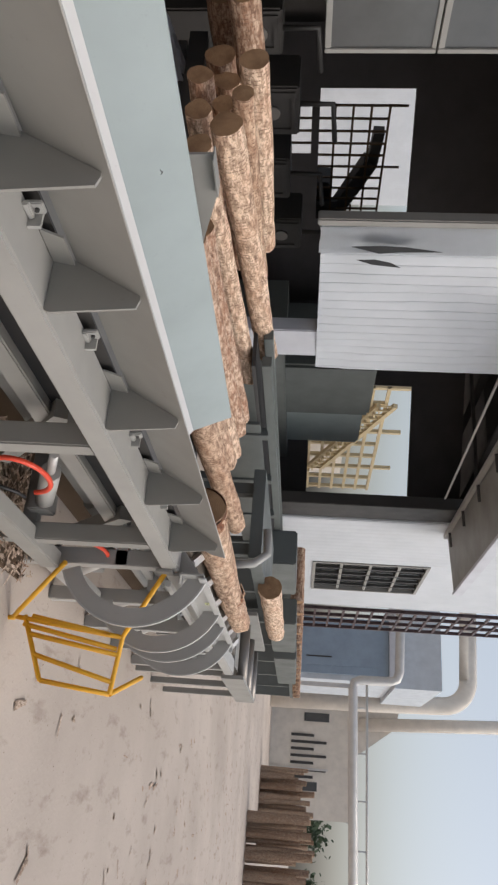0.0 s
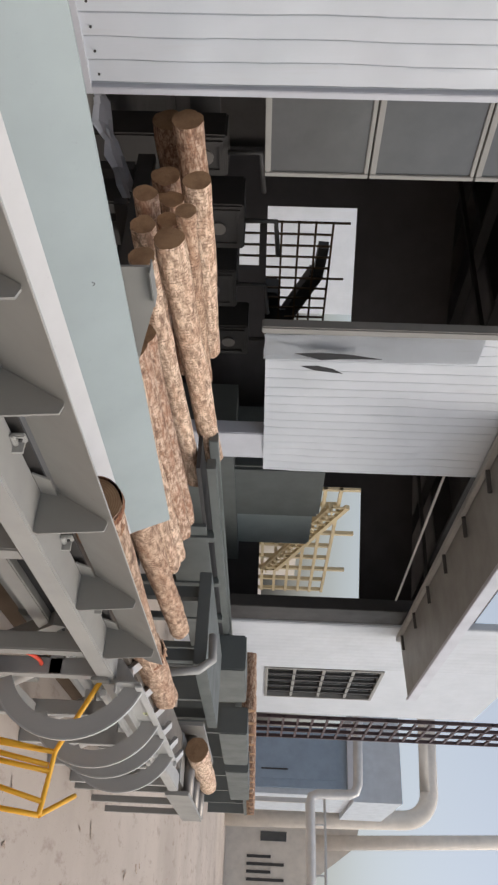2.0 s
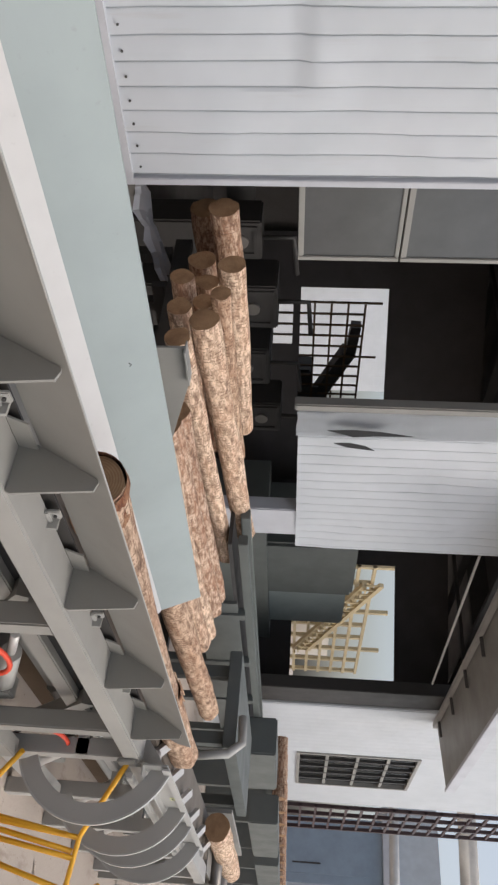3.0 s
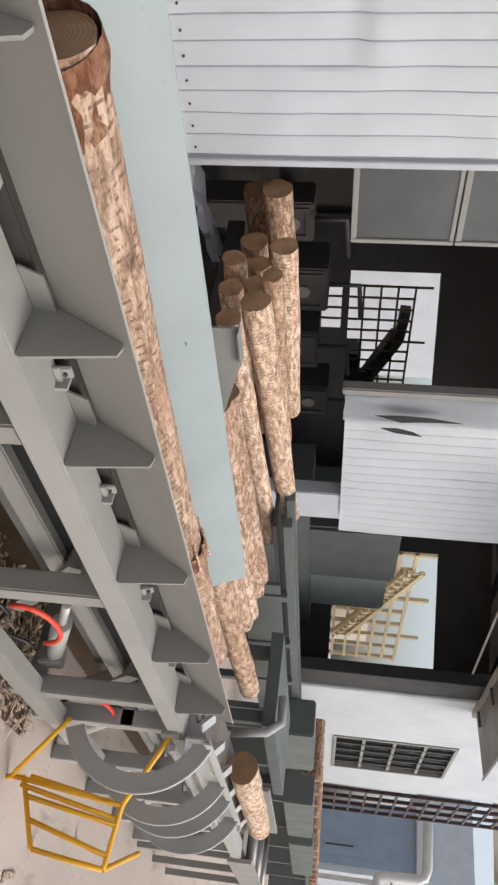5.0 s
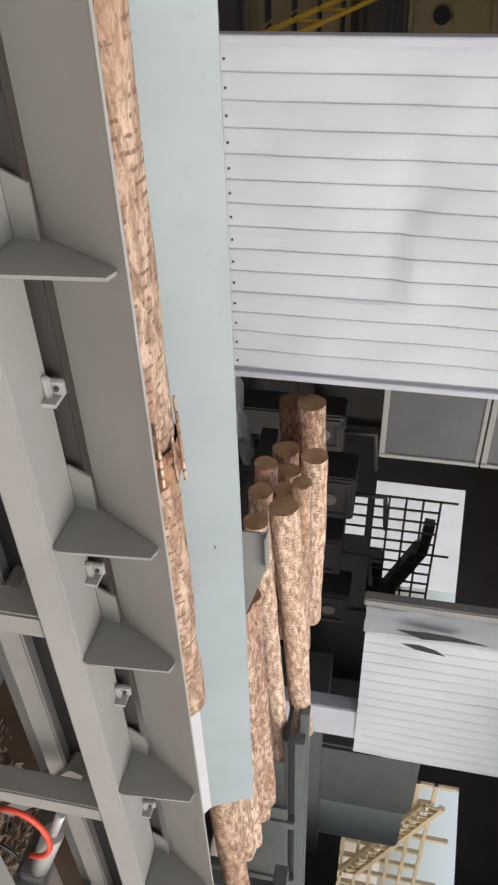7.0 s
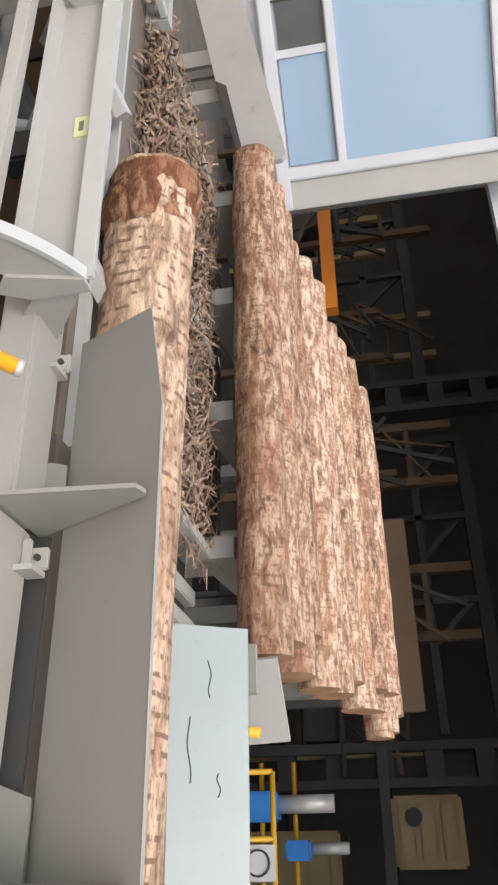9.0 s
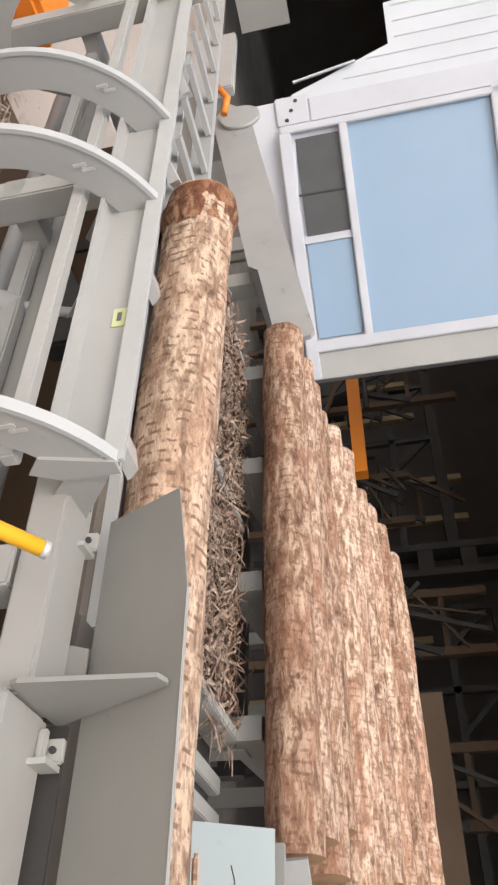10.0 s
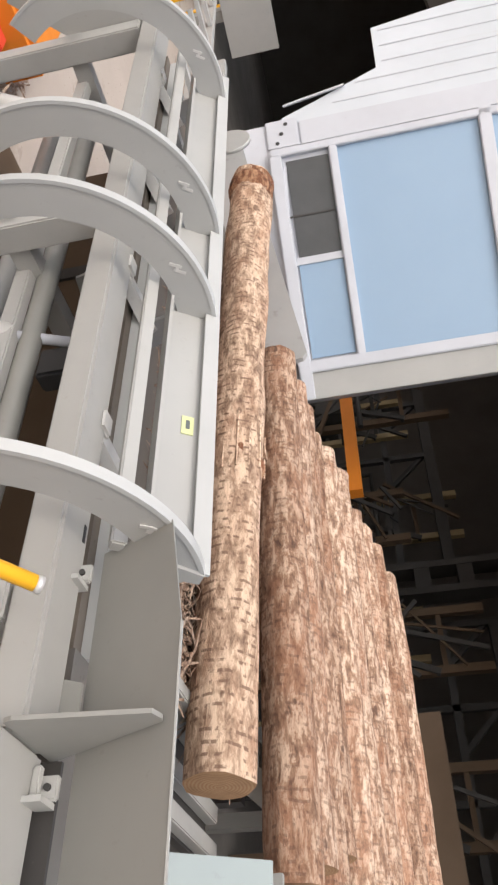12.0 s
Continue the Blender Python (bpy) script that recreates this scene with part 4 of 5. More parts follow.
def bark_heap():
    random.seed(3)
    bm = bmesh.new()
    for k in range(7000):
        p = Vector((random.uniform(-4.2, -1.55), random.uniform(2.4, 3.76), 1.56 + random.uniform(0, 0.09)))
        a, b, l = random.uniform(0, 6.28), random.uniform(-0.35, 0.4), random.uniform(0.06, 0.26)
        d = Vector((math.cos(a), math.sin(a), b)) * l
        s = Vector((-math.sin(a), math.cos(a), random.uniform(-0.4, 0.4))) * random.uniform(0.003, 0.009)
        q = Vector((0, 0, random.uniform(0.0, 0.04)))
        v = [bm.verts.new(c) for c in (p - s, p + s, p + d / 2 + s + q, p + d / 2 - s + q, p + d + s * 0.4, p + d - s * 0.4)]
        bm.faces.new((v[0], v[1], v[2], v[3]))
        bm.faces.new((v[3], v[2], v[4], v[5]))
    tagged(part("bark_shreds", bm, SHREDS), "loose shredded bark lying on the deck", "bark", kind="stuff")
    t = thing("debris_tray", "grey steel tray beside the deck filled with bark", "tray")
    part("floor", B((-4.4, -1.15, 2.4, 3.8, 1.46, 1.5)), DARK, t)
    for x in (-4.1, -2.82, -1.6):
        part("cross_plate", B((x, x + 0.06, 2.4, 3.8, 1.5, 1.655), bevel=0.006), PALE, t)
    for x in (-1.4, -1.24):
        part("cross_plate", B((x, x + 0.08, 2.4, 3.8, 1.5, 1.56), bevel=0.006), PALE, t)
    for x in (-4.2, -1.6):
        part("leg", B((x, x + 0.1, 2.6, 2.7, 0, 1.46)), DARK, t)


bark_heap()

# ---- hall machinery behind the openings ----
def yellow_platform():
    t = thing("yellow_platform", "yellow railed machine platform with stairs", "platform")
    def pipe(name, a, b, r=0.03, mat=YELLOW_DIM):
        part(name, tube(bmesh.new(), [a, b], r, 8), mat, t)
    for x in (-1.0, -0.35, 0.35, 1.1):
        pipe("post", (x, 9, 0), (x, 9, 1.12))
    for z in (0.45, 0.78, 1.12):
        pipe("rail", (-1.0, 9, z), (1.1, 9, z))
    for y in (10.2,):
        for z in (0.8, 1.2):
            pipe("rail", (-1.2, y, z), (1.6, y, z))
    for s, x in ((0, 0.9), (1, 1.9)):
        pipe("stair_rail", (x, 9.2, 1.0), (x - 0.5, 11.8, 3.0), 0.03)
        pipe("stringer", (x, 9.2, 0.6), (x - 0.5, 11.8, 2.6), 0.035)
        for k in range(8):
            p = Vector((x, 9.2, 0.6)).lerp(Vector((x - 0.5, 11.8, 2.6)), k / 8)
            pipe("baluster", p, p + Vector((0, 0, 0.4)), 0.018)
            part("tread", B((p.x - 0.05, p.x + 0.9, p.y, p.y + 0.25, p.z, p.z + 0.03)), DARK, t)
    part("deck", B((-1.2, 1.4, 9.1, 10.6, 0.3, 0.36)), DARK, t)


yellow_platform()


def motor(x, y, z, s=1.0):
    t = thing("electric_motor", "blue electric motor with grey shaft housing", "motor")
    part("body", B((x, x + 0.35 * s, y, y + 0.4 * s, z, z + 0.5 * s), bevel=0.03), BLUE_PAINT, t)
    part("housing", tube(bmesh.new(), [(x + 0.15 * s, y + 0.2, z + 0.5 * s), (x + 0.15 * s, y + 0.2, z + 1.2 * s)], 0.11 * s), ZINC, t)


motor(-0.85, 9.6, 0.62, 0.9)
motor(-0.35, 9.9, 1.1, 0.6)


def notice(x, y, z, w, h):
    t = thing("notice", "small white warning notice with a dark round mark", "sign")
    part("board", B((x, x + w, y, y + 0.01, z, z + h)), WHITE, t)
    part("mark", tube(bmesh.new(), [(x + w / 2 + 0.12 * math.cos(a), y - 0.01, z + h / 2 + 0.12 * math.sin(a)) for a in (2 * math.pi * k / 16 for k in range(17))], 0.012, 6), DARK, t)


notice(-0.3, 8.93, 0.78, 0.33, 0.36)


def tan_machine(x, y, z, w, d, h):
    t = thing("tan_machine", "tan painted sawmill machine housing", "machine")
    part("body", B((x, x + w, y, y + d, z, z + h), bevel=0.04), TAN, t)
    for k in range(3):
        part("panel", B((x + 0.1, x + w - 0.1, y - 0.02, y, z + h * (0.08 + 0.3 * k), z + h * (0.3 + 0.3 * k)), bevel=0.01), TAN, t)
    part("port", tube(bmesh.new(), [(x + w * 0.3, y - 0.04, z + h * 0.3), (x + w * 0.3, y, z + h * 0.3)], 0.12), BLACK, t)


structure("mezzanine", B((-1.7, 3.6, 11.9, 14.2, 2.16, 2.298)), DARK, "dark steel mezzanine floor", "floor")
for k, x in enumerate((-1.6, 1.0, 3.4)):
    structure(f"mezzanine_post_{k + 1}", B((x, x + 0.14, 11.95, 12.1, 0.03, 2.16)), DARK, "dark steel post", "column")
tan_machine(-0.9, 12, 2.3, 0.9, 1.5, 0.95)
tan_machine(0.3, 12, 2.3, 1.0, 1.5, 1.6)
tan_machine(1.6, 12, 2.3, 1.6, 1.5, 1.7)
tan_machine(-0.5, 12.5, 0.03, 3.2, 1.5, 1.5)


def slotted_column(x, y, z0, z1):
    t = thing("slotted_column", "grey steel column with slotted openings", "column")
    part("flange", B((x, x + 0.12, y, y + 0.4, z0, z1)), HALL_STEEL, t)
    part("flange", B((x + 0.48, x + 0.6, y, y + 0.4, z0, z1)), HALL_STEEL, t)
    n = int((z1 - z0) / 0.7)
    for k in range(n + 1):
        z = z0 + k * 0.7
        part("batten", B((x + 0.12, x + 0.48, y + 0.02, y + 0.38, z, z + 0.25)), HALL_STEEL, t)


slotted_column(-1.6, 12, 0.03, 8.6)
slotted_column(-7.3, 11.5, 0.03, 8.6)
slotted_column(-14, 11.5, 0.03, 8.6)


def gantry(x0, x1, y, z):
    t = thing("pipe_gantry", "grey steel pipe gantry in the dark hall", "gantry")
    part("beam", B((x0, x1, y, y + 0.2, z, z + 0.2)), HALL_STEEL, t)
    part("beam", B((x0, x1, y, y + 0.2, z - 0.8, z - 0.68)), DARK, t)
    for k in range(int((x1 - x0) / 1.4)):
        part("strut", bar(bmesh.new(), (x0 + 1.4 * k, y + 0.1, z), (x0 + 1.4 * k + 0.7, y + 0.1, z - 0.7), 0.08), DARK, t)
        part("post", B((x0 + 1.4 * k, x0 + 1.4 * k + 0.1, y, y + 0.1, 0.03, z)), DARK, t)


gantry(-6.5, -1.7, 12.2, 3.9)
gantry(-13, -7.5, 12.2, 3.4)


def dark_conveyor(x0, x1, y, z):
    t = thing("hall_conveyor", "dark steel conveyor in the hall", "conveyor")
    part("bed", B((x0, x1, y, y + 0.8, z - 0.15, z)), DARK, t)
    part("side", B((x0, x1, y - 0.05, y, z - 0.3, z + 0.15)), DARK, t)
    for k in range(int((x1 - x0) / 1.2) + 1):
        part("leg", B((x0 + 1.2 * k, x0 + 1.2 * k + 0.1, y, y + 0.1, 0.03, z - 0.15)), DARK, t)
        part("roller", tube(bmesh.new(), [(x0 + 1.2 * k + 0.3, y, z + 0.02), (x0 + 1.2 * k + 0.3, y + 0.8, z + 0.02)], 0.06, 8), CHAIN, t)


dark_conveyor(5.4, 13, 10.5, 1.7)


def grey_machine():
    t = thing("green_machine", "grey-green machine housing standing in the hall", "machine")
    part("body", B((17.4, 20.1, 10, 12, 1.5, 4.25), bevel=0.08), GREEN, t)
    part("side_box", B((20.1, 22.4, 10.2, 12, 1.6, 4.1), bevel=0.06), GUARD, t)
    part("base", B((16.5, 22.8, 9.8, 12, 0.03, 1.9)), GREEN, t)


grey_machine()


def green_conveyor():
    t = thing("green_conveyor", "grey-green steel transfer conveyor", "conveyor")
    part("top_rail", B((8.6, 18.2, 4.9, 5.05, 1.98, 2.1), bevel=0.01), GREEN, t)
    part("top_rail", B((8.6, 18.2, 5.3, 5.45, 1.98, 2.1), bevel=0.01), GREEN, t)
    part("side_plate", B((10.2, 18.2, 4.85, 4.9, 1.3, 1.9)), GREEN, t)
    part("bed", B((8.6, 18.2, 4.9, 5.5, 1.85, 1.9)), DARK, t)
    for k in range(5):
        x = 10.5 + 1.8 * k
        part("post", B((x, x + 0.18, 4.82, 4.95, 0, 2.0), bevel=0.01), GREEN, t)
    for k in range(3):
        x = 15.2 + 6 * k
        part("end_box", B((x, x + 2.6 + 2 * k, 4.2, 4.9, 1.7, 2.45), bevel=0.03), GREEN, t)


green_conveyor()


def crosswise_rack():
    t = thing("log_rack", "grey-green steel rack carrying crosswise logs", "rack")
    for y in (5.3, 6.4):
        part("rail", B((22, 49, y, y + 0.15, 2.05, 2.24)), GREEN, t)
    for k in range(7):
        x = 22.3 + 4.3 * k
        part("leg", B((x, x + 0.2, 5.3, 6.5, 0, 2.05)), GREEN, t)


crosswise_rack()
random.seed(21)
for k in range(16):
    log(pose(22.5 + 2.6 * k * 0.62, 5.1, 2.44, 33 * k, 0, 90), 1.6, 0.2, 0.19, 100 + k % 4, BARK, "short log stacked crosswise on the deck", "crosswise logs")


# ---- clutter seen past the near deck ----
def orange_column():
    t = thing("orange_beam", "orange painted steel beam in the hall", "beam")
    part("web", B((-9.6, -7.0, 8.9, 9.1, 2.05, 2.24)), ORANGE, t)
    part("post", B((-9.5, -9.3, 8.9, 9.1, 0.03, 2.05)), DARK, t)
    part("post", B((-7.3, -7.1, 8.9, 9.1, 0.03, 2.05)), DARK, t)


def hall_clutter():
    rnd = random.Random(77)
    for k in range(10):
        x, y = -12.8 + 1.15 * k, rnd.uniform(9.6, 11.2) + (1.6 if k % 2 else 0)
        t = thing("hall_machine", "rusty brown machine framework in the dark hall", "machine")
        h = rnd.uniform(2.2, 4.4)
        for dx in (0, 0.9):
            part("post", B((x + dx, x + dx + 0.12, y, y + 0.12, 0.03, h)), TAN if k % 2 else RUST, t)
        for j in range(int(h / 0.55)):
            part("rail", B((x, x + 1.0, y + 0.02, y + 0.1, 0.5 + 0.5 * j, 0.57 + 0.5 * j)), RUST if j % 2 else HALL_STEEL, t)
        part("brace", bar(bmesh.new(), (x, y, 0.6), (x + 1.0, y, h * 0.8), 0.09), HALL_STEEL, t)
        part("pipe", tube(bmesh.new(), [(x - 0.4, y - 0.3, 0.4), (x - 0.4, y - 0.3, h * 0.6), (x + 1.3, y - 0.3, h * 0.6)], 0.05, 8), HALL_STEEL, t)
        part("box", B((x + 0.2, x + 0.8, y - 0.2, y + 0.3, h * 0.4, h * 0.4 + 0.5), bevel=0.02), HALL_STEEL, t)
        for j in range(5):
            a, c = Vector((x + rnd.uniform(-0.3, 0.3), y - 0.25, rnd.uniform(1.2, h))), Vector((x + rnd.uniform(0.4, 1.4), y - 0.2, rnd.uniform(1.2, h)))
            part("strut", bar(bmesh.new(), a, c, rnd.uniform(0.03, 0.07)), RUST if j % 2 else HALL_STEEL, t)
        part("cable", tube(bmesh.new(), [(x + 0.1 * i, y - 0.3, h * 0.7 - 0.25 * math.sin(i * 0.4)) for i in range(9)], 0.016, 6), BLACK, t)


def board_stack():
    t = thing("brown_board", "long brown board on edge behind the logs", "board")
    part("board", B((-3.66, -1.5, 8.68, 8.73, 2.5, 2.8), bevel=0.01), RUST, t)
    part("stand", B((-3.0, -2.9, 8.73, 8.83, 0.03, 2.6)), DARK, t)
    part("stand", B((-1.7, -1.6, 8.73, 8.83, 0.03, 2.6)), DARK, t)


def bumper():
    t = thing("deck_bumper", "pale grey folded bumper with a yellow edge at the deck corner", "bumper")
    part("plate", bar(bmesh.new(), (-0.98, 3.5, 1.90), (-0.66, 3.7, 1.92), 0.03, 0.22), PALE, t)
    part("side", B((-1.0, -0.8, 3.3, 3.34, 1.45, 1.95)), STEEL, t)
    part("bracket", B((-0.98, -0.8, 3.34, 3.52, 1.5, 1.56)), STEEL, t)
    part("edge", tube(bmesh.new(), [(-0.70, 3.55, 1.74), (-0.68, 3.55, 1.92)], 0.022, 8), YELLOW, t)
    part("stand", B((-0.95, -0.8, 3.5, 3.65, 0, 1.85)), DARK, t)


def left_shed():
    # wall coloured black to give the shed's shaded inside
    structure("shed_wall", B((-27, -26.6, -9, 7.2, 0, 12)), BLACK, "black wall for the shaded inside of an open shed", "wall")
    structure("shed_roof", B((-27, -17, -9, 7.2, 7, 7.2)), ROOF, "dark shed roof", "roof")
    t = thing("orange_machine", "orange machine on the ground past the kicker", "machine")
    part("body", B((-8.5, -6.2, 1.25, 2.25, 0.1, 0.5), bevel=0.05), ORANGE, t)
    part("foot", B((-8.3, -6.4, 1.4, 2.1, 0, 0.1)), DARK, t)
    part("guard", B((-6.2, -6.02, 1.5, 1.95, 0.0, 0.32), bevel=0.02), RED, t)
    p = thing("hanging_plate", "pale grey steel plate hanging past the cabin", "steel plate")
    part("plate", B((-12.05, -12, 3.75, 4.75, 1.25, 1.95)), PALE, p)
    part("post", B((-12.2, -12.05, 4.1, 4.25, 0, 1.9)), STEEL, p)
    y = thing("yellow_gate", "yellow steel gate behind the cabin", "gate")
    for k in range(3):
        part("bar", B((-15, -14.9, 4.4 + 0.3 * k, 4.48 + 0.3 * k, 0, 2.9)), YELLOW, y)
    part("rail", B((-15, -14.9, 4.4, 5.2, 2.6, 2.7)), YELLOW, y)


orange_column()
hall_clutter()
board_stack()
bumper()
left_shed()


def drop_deck():
    t = thing("drop_deck", "grey-green steel drop deck with a bent pale arm", "log deck")
    part("bed", B((10.3, 14.2, 2.9, 4.2, 1.86, 2.03), bevel=0.01), GREEN, t)
    for x in (10.5, 13.9):
        part("leg", B((x, x + 0.16, 3.0, 3.16, 0, 1.86)), GREEN, t)
        part("leg", B((x, x + 0.16, 3.9, 4.06, 0, 1.86)), GREEN, t)
    part("bent_arm", tube(bmesh.new(), [(10.2, 2.75, 1.5), (10.2, 2.8, 1.95), (10.25, 2.95, 2.12), (10.3, 3.3, 2.1)], 0.06, 8), PALE, t, "bent pale steel stop arm")


drop_deck()


def infeed():
    t = thing("infeed_conveyor", "grey steel infeed conveyor beyond the kicker", "conveyor")
    part("bed", B((12.6, 16, 1.8, 2.5, 1.4, 1.6)), STEEL, t)
    part("side", B((12.6, 16, 1.6, 1.66, 1.4, 1.75)), STEEL, t)
    part("far_side", B((12.6, 16, 2.6, 2.66, 1.4, 1.9)), STEEL, t)
    for k in range(3):
        x = 12.8 + 1.4 * k
        part("post", B((x, x + 0.1, 1.66, 1.76, 0, 1.4)), STEEL, t)
        part("post", B((x, x + 0.1, 2.5, 2.6, 0, 1.4)), STEEL, t)
        part("roller", tube(bmesh.new(), [(x + 0.6, 1.66, 1.66), (x + 0.6, 2.6, 1.66)], 0.1, 12), CHAIN, t)


infeed()

def crane_arm():
    t = thing("loader_arm", "dark folding loader arm outside the hall opening", "loader")
    part("boom", bar(bmesh.new(), (19.6, 16.9, 3.0), (17.3, 16.9, 4.0), 0.42), DARK, t)
    part("stick", bar(bmesh.new(), (17.4, 16.9, 4.05), (16.2, 16.9, 4.15), 0.3), DARK, t)
    part("base", B((18.0, 20.0, 16.6, 17.4, 0.03, 2.9), bevel=0.08), BLACK, t)
    for k in range(4):
        part("rail", B((19.0, 21.4, 16.7, 16.75, 2.6 + 0.3 * k, 2.66 + 0.3 * k)), RUST, t)


crane_arm()


def control_desk(x, y, z, s):
    t = thing("machine_console", "grey steel machine console in the dark hall", "console")
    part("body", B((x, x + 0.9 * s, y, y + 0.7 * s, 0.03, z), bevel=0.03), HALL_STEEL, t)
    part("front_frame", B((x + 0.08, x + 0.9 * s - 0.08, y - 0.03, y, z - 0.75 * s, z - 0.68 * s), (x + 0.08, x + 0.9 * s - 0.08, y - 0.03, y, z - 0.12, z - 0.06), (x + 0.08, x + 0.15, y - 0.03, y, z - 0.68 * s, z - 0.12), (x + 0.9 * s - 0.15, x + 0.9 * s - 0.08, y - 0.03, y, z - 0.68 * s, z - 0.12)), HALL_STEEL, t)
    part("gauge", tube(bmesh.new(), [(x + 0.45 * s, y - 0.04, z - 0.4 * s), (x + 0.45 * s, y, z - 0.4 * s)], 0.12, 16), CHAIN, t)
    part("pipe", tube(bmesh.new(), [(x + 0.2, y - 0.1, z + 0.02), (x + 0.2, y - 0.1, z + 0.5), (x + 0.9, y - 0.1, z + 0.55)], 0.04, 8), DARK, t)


for x, y, z, s in ((8.2, 9.3, 2.25, 1.0), (9.6, 9.3, 2.1, 1.0), (10.9, 9.2, 2.3, 0.9), (7.2, 9.6, 2.0, 0.8)):
    control_desk(x, y, z, s)


def yard_litter():
    rnd = random.Random(9)
    bm = bmesh.new()
    for k in range(700):
        p = Vector((rnd.uniform(6, 45), rnd.uniform(-14, 1.2), 0.01))
        a, l = rnd.uniform(0, 6.28), rnd.uniform(0.05, 0.35)
        d = Vector((math.cos(a), math.sin(a), 0.05)) * l
        s = Vector((-math.sin(a), math.cos(a), 0.1)) * rnd.uniform(0.015, 0.06)
        bm.faces.new([bm.verts.new(c) for c in (p - s, p + s, p + d + s * 0.5, p + d - s * 0.5)])
    tagged(part("yard_litter", bm, SHREDS), "scattered bark scraps on the yard", "bark", kind="stuff")


yard_litter()

# ---- far buildings and yard ----
def ladder(x, y, z0, z1):
    t = thing("caged_ladder", "dark red caged ladder on the building corner", "ladder")
    for dx in (0, 1.3, 2.6, 3.9):
        part("stile", B((x + dx, x + dx + 0.14, y, y + 0.14, z0, z1)), LADDER, t)
    for k in range(int((z1 - z0) / 0.62)):
        part("rung", B((x, x + 4.0, y + 0.02, y + 0.12, z0 + 0.62 * k, z0 + 0.62 * k + 0.09)), LADDER, t)


ladder(33.6, 7.4, 0, 14)


def blue_building():
    t = thing("blue_building", "grey-blue clad industrial building", "building")
    part("wall", B((62, 72, 8.7, 13, 0, 9.4)), BLUE_WALL, t)
    part("upper_wall", B((62.6, 74, 8.0, 15, 9.9, 13.5)), PALE_BLUE, t)
    part("cornice", B((61.6, 72, 8.3, 13, 9.4, 9.9)), WHITE, t)
    part("side_wall", B((62.3, 72, 8.3, 8.7, 0, 9.4)), PALE_BLUE, t)
    part("door_panel", B((61.92, 62, 9.3, 12.6, 0, 8.6)), BLUE_WALL, t)
    part("rail", B((61.86, 61.92, 9.9, 10.0, 3.0, 5.0)), DARK, t)


def beige_building():
    t = thing("beige_building", "low beige rendered building with louvres", "building")
    part("wall", B((80, 110, -2.0, 13, 0, 7.9)), BEIGE, t)
    part("gable", slab(bmesh.new(), [(3.5, 7.9), (9.0, 7.9), (9.0, 12.6), (6.37, 11.9)], "x", 80.2, 100), BEIGE, t)
    part("eaves", B((79.8, 110, -2.2, 3.6, 7.8, 8.1)), WHITE, t)
    for k in range(7):
        part("louvre", B((79.9, 80, 5.2 - 0.62 * k, 5.45 - 0.62 * k, 2.0, 5.4 if k % 2 else 4.2)), DARK, t)
    for k, y in enumerate((9.9, 8.6, 6.6, 0.4)):
        part("window", B((79.92, 80, y, y + 0.8, 3.2, 4.6 if k % 2 else 5.6)), PANE, t)
    part("downpipe", B((79.85, 79.95, 2.2, 2.4, 0.0, 5.6)), ZINC, t)


def duct():
    t = thing("exhaust_duct", "large beige exhaust duct with an elbow", "duct")
    pts = [(75, 18.5, 18.3), (75, 10.6, 18.0)] + [(75, 10.6 - 2.3 * math.sin(a), 15.7 + 2.3 * math.cos(a)) for a in (math.pi / 2 * k / 8 for k in range(9))] + [(75, 8.2, 12), (75, 8.0, 0)]
    part("pipe", tube(bmesh.new(), pts, 0.8, 20), BEIGE, t)
    m = thing("steel_mast", "tall beige tubular chimney mast", "mast")
    part("pipe", tube(bmesh.new(), [(80, 6.6, 7.9), (80, 7.45, 27)], 0.62, 16), BEIGE, m)


def pipe_rack():
    t = thing("pipe_rack", "silver insulated pipe on a rack", "pipe")
    part("pipe", tube(bmesh.new(), [(58, 14.5, 9.85), (58, 8.5, 9.7), (58, 8.0, 9.5), (58, 7.85, 9.1), (58, 7.8, 6.9), (58, 7.65, 6.5), (58, 7.2, 6.4), (58, -9.0, 6.7)], 0.33, 14), ZINC, t)
    part("bracket_rail", tube(bmesh.new(), [(58, 8.0, 7.38), (58, -9.0, 7.56)], 0.09, 8), ZINC, t)
    for k in range(5):
        part("hanger", tube(bmesh.new(), [(58, 5.9 - 3.0 * k, 6.5), (58, 5.9 - 3.0 * k, 7.45)], 0.06, 8), ZINC, t)
    for y in (7.2, -8.9):
        part("support", B((57.85, 58.15, y, y + 0.3, 0, 6.3)), ZINC, t)


blue_building()
beige_building()
duct()
pipe_rack()

random.seed(31)
BIG = [log_meshes(9, 0.25, 0.2, 200 + k, BARK_GREY, 0.02, 10, 4) for k in range(3)]


def yard_stack(x, y, n, rows, h):
    """Slab-wood poles standing close together against a rack."""
    for r in range(rows):
        for k in range(n):
            stem, ends = BIG[(k + r) % 3]
            ob = thing("yard_pole", "weathered brown slab-wood pole standing in a yard rack", "pole", pose(x + 0.7 * r + random.uniform(-0.2, 0.2), y + 0.42 * k + random.uniform(-0.25, 0.25), 0.0, random.uniform(0, 360), -90 + random.uniform(-7, 7), random.uniform(-8, 8)), "yard pole rack")
            ob.scale = (h / 9 * random.uniform(0.7, 1.2), random.uniform(0.6, 1.1), 1)
            new("stem", stem).parent = ob
            for e in ends:
                new("cut_end", e).parent = ob


yard_stack(48, -6.5, 14, 2, 3.2)
yard_stack(62, -4.0, 14, 2, 3.4)
yard_stack(54, -12.0, 10, 1, 2.6)


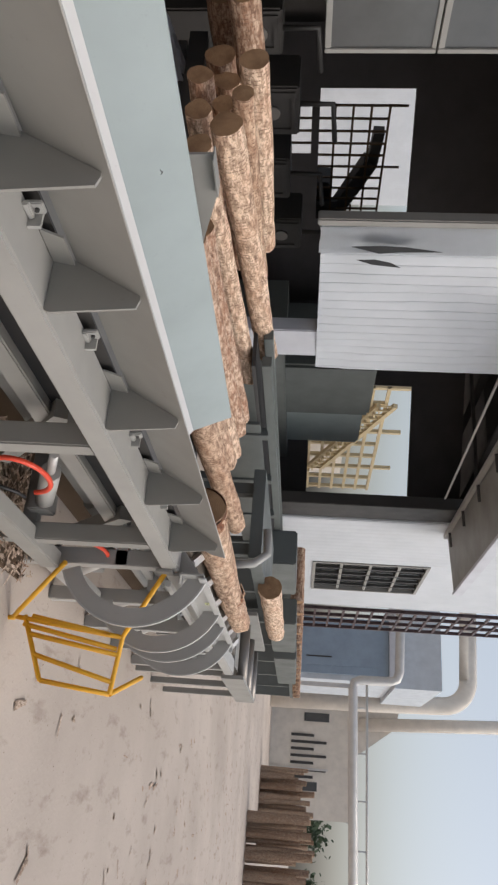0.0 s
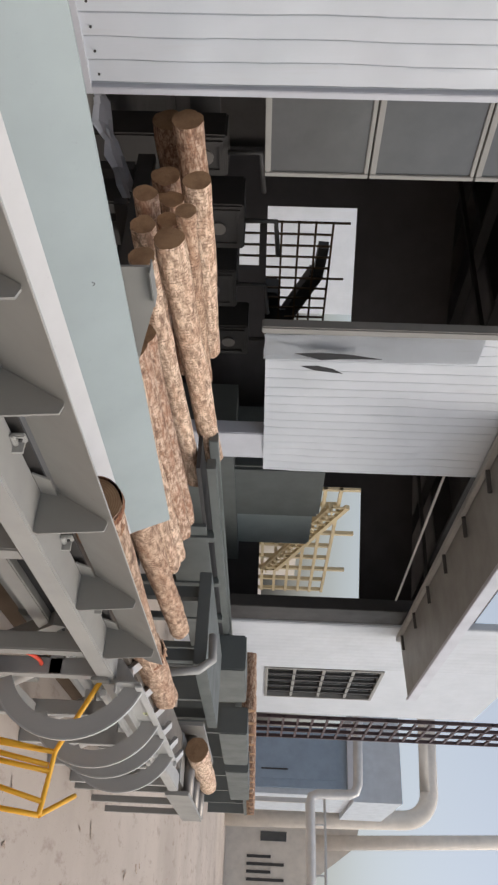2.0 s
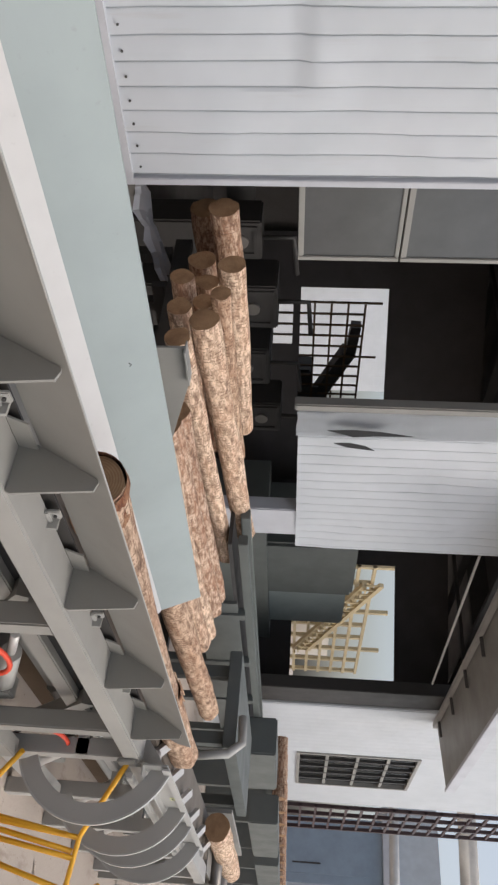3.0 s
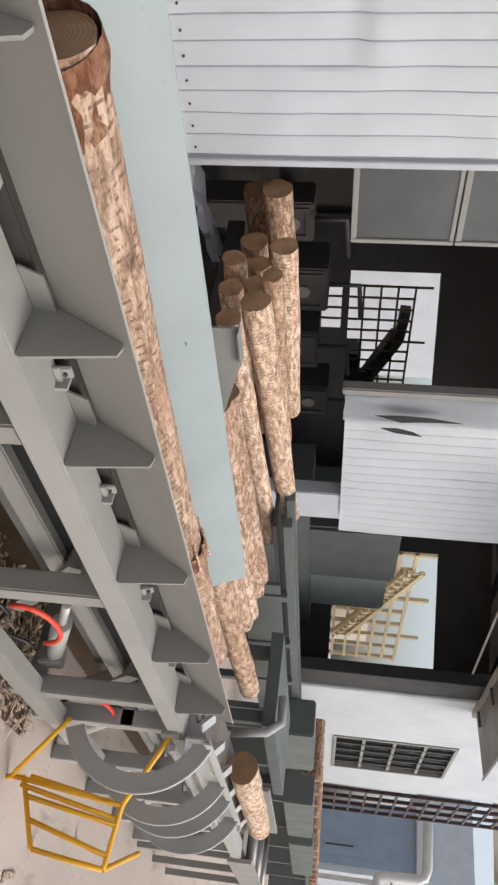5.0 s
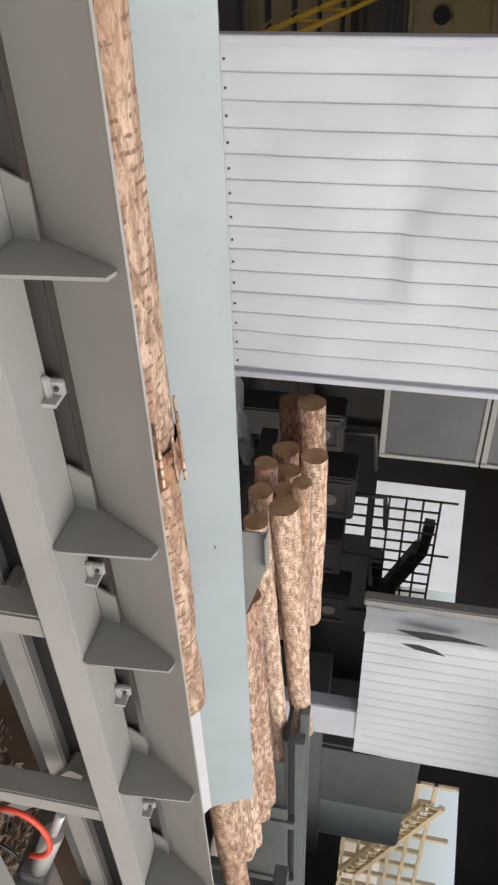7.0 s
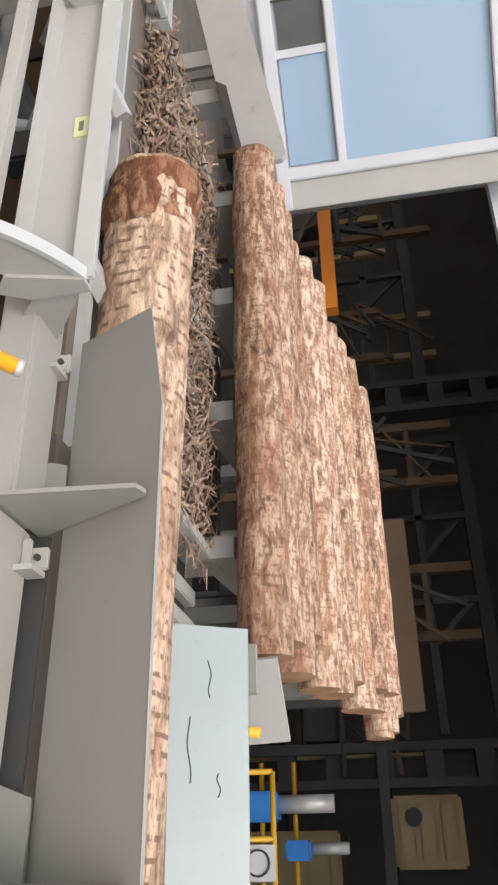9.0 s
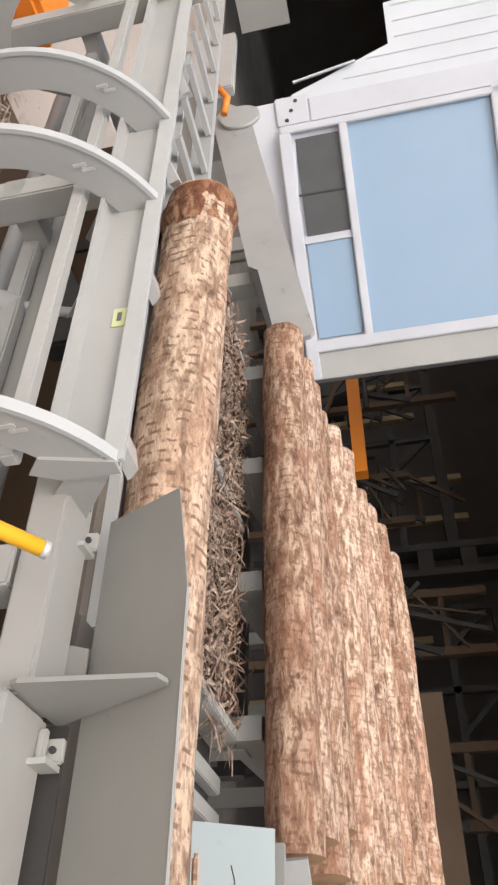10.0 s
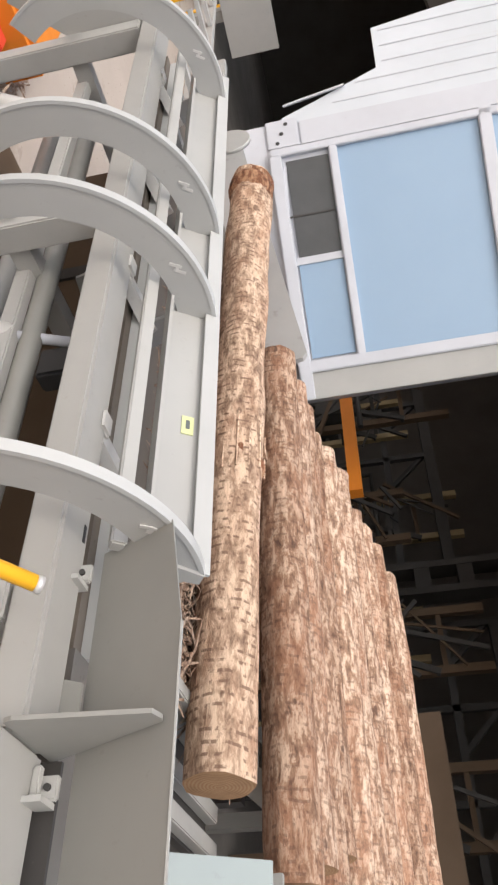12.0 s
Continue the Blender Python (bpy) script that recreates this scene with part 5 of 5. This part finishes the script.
def far_tree(x, y, h):
    t = thing("far_tree", "dark green bushy tree beyond the yard", "tree")
    part("trunk", tube(bmesh.new(), [(x, y, 0), (x, y, h * 0.5)], [0.4, 0.2], 8), BARK_GREY, t)
    bm = bmesh.new()
    rnd = random.Random(int(x * 7 + y))
    for k in range(420):
        p = Vector((rnd.gauss(0, 1), rnd.gauss(0, 1), rnd.gauss(0, 0.8))) * h * 0.17 + Vector((x, y, h * 0.62))
        s = rnd.uniform(0.25, 0.6)
        n1, n2 = Vector((rnd.uniform(-1, 1), rnd.uniform(-1, 1), rnd.uniform(-1, 1))) * s, Vector((rnd.uniform(-1, 1), rnd.uniform(-1, 1), rnd.uniform(-1, 1))) * s
        bm.faces.new([bm.verts.new(p + q) for q in (n1, n2, -n1, -n2)])
    part("crown", bm, LEAF, t)


for x, y, h in ((150, -6, 9), (165, 2, 11), (160, -16, 8), (175, -26, 10), (150, 9, 8)):
    far_tree(x, y, h)


def far_stairs():
    t = thing("yellow_gantry", "pale yellow steel stair gantry outside the hall", "gantry")
    for k in range(9):
        part("post", B((44 + 2.2 * k, 44.28 + 2.2 * k, 24, 24.25, 0, 7.4 if k % 3 else 9.0)), TAN_PALE, t)
    for k in range(6):
        part("beam", B((44, 62, 23.94, 24.16, 2.4 + 1.0 * k, 2.62 + 1.0 * k)), TAN_PALE, t)
    for dz in (0, 1.1):
        part("stringer", bar(bmesh.new(), (46, 23.8, 7 + dz), (57, 23.8, 2.5 + dz), 0.3), TAN_PALE, t)
    for k in range(18):
        p = Vector((46, 23.6, 7)).lerp(Vector((57, 23.6, 2.5)), k / 17)
        part("tread", B((p.x, p.x + 0.5, 23.4, 24, p.z, p.z + 0.12)), TAN_PALE, t)
        part("baluster", B((p.x, p.x + 0.1, 23.7, 23.8, p.z, p.z + 1.1)), TAN_PALE, t)
    b = thing("stair_building", "low beige building behind the stair gantry", "building")
    part("wall", B((44, 66, 27, 29, 0, 5.4)), BEIGE, b)
    part("window", B((50, 53, 26.95, 27, 3.0, 4.6)), PANE, b)


far_stairs()
structure("yard_wall", B((14, 34, 30, 30.3, 0, 9)), CLAD, "white boundary wall outside the hall", "wall")


def hall_rail(x0, x1, y, z0, z1):
    t = thing("hall_walkway", "dark railed walkway before the back opening", "walkway")
    for k in range(16):
        x = x0 + (x1 - x0) * k / 15
        part("post", B((x, x + 0.05, y, y + 0.05, 0.03, z1 if k % 5 else z1 + 0.5)), RUST, t)
    for k in range(5):
        z = z0 + (z1 - z0) * k / 4
        part("rail", B((x0, x1, y - 0.012, y + 0.06, z, z + 0.06)), RUST, t)
    part("kick_board", B((x0 + 3.6, x1, y, y + 0.05, z0, z0 + 0.7)), DARK, t)


hall_rail(15, 21.5, 16.5, 2.4, 4.3)


# ---- what moves ----
def motions():
    def run(ob, rows):
        walk(ob, [(t, pose(x, y, z, r, w, *turn)) for t, x, y, z, r, w, *turn in rows])
    y, e = 2.13, 0.15
    w = 1.79
    run(log_a, [(0, 6.15, y, w, 0, e), (1.5, 4.65, y, 1.725, 8, e), (2.5, 3.76, y, 1.725, 12, e), (3.2, 3.0, y, 1.73, 15, e), (3.6, 2.66, y, 1.74, 18, e), (5.5, 0.5, y, 1.80, 24, e), (6.5, -0.62, y, w, 28, e), (7.7, -1.82, y, w, 32, e), (9.3, -2.74, y, w, 36, e), (9.5, -2.98, y, w, 37, e), (10.2, -3.79, y, w, 39, e), (11.0, -4.87, y, w, 41, e), (11.3, -5.34, y, w, 42, e), (11.5, -5.66, 2.14, w + 0.01, 40, e, -0.1), (11.6, -5.76, 2.20, w + 0.06, 30, e, -0.5), (11.7, -5.92, 2.30, w + 0.12, 8, e, -1.0), (11.8, -5.98, 2.56, w + 0.14, -8, e, -2.0), (12.0, -5.93, 3.28, w + 0.06, -40, 1.0, -3.4)])
    run(log_c, [(0, 11.7, 2.85, 2.12, 80, 0), (0.8, 12.0, 2.75, 2.06, 70, 0), (1.3, 12.6, 2.5, 1.95, 30, 0), (1.8, 12.7, 2.3, 1.85, -20, 0), (2.5, 12.0, 2.2, 1.79, -30, 0), (3.6, 10.9, 2.18, 1.79, -30, 0), (5.5, 8.72, y, 1.79, -30, 0), (7.7, 6.9, y, 1.79, -30, 0), (9.3, 6.4, y, 1.79, -30, 0), (12.0, 5.9, y, 1.79, -30, 0)])
    walk(kicker_near, [(t, pose(0, *PIVOT, a)) for t, a in ((0, 0), (9.3, 0), (11.1, 0), (11.3, -0.5), (11.5, -3), (11.6, -8), (11.7, -17), (11.8, -25), (11.9, -30.5), (12.0, -33.5))])


motions()
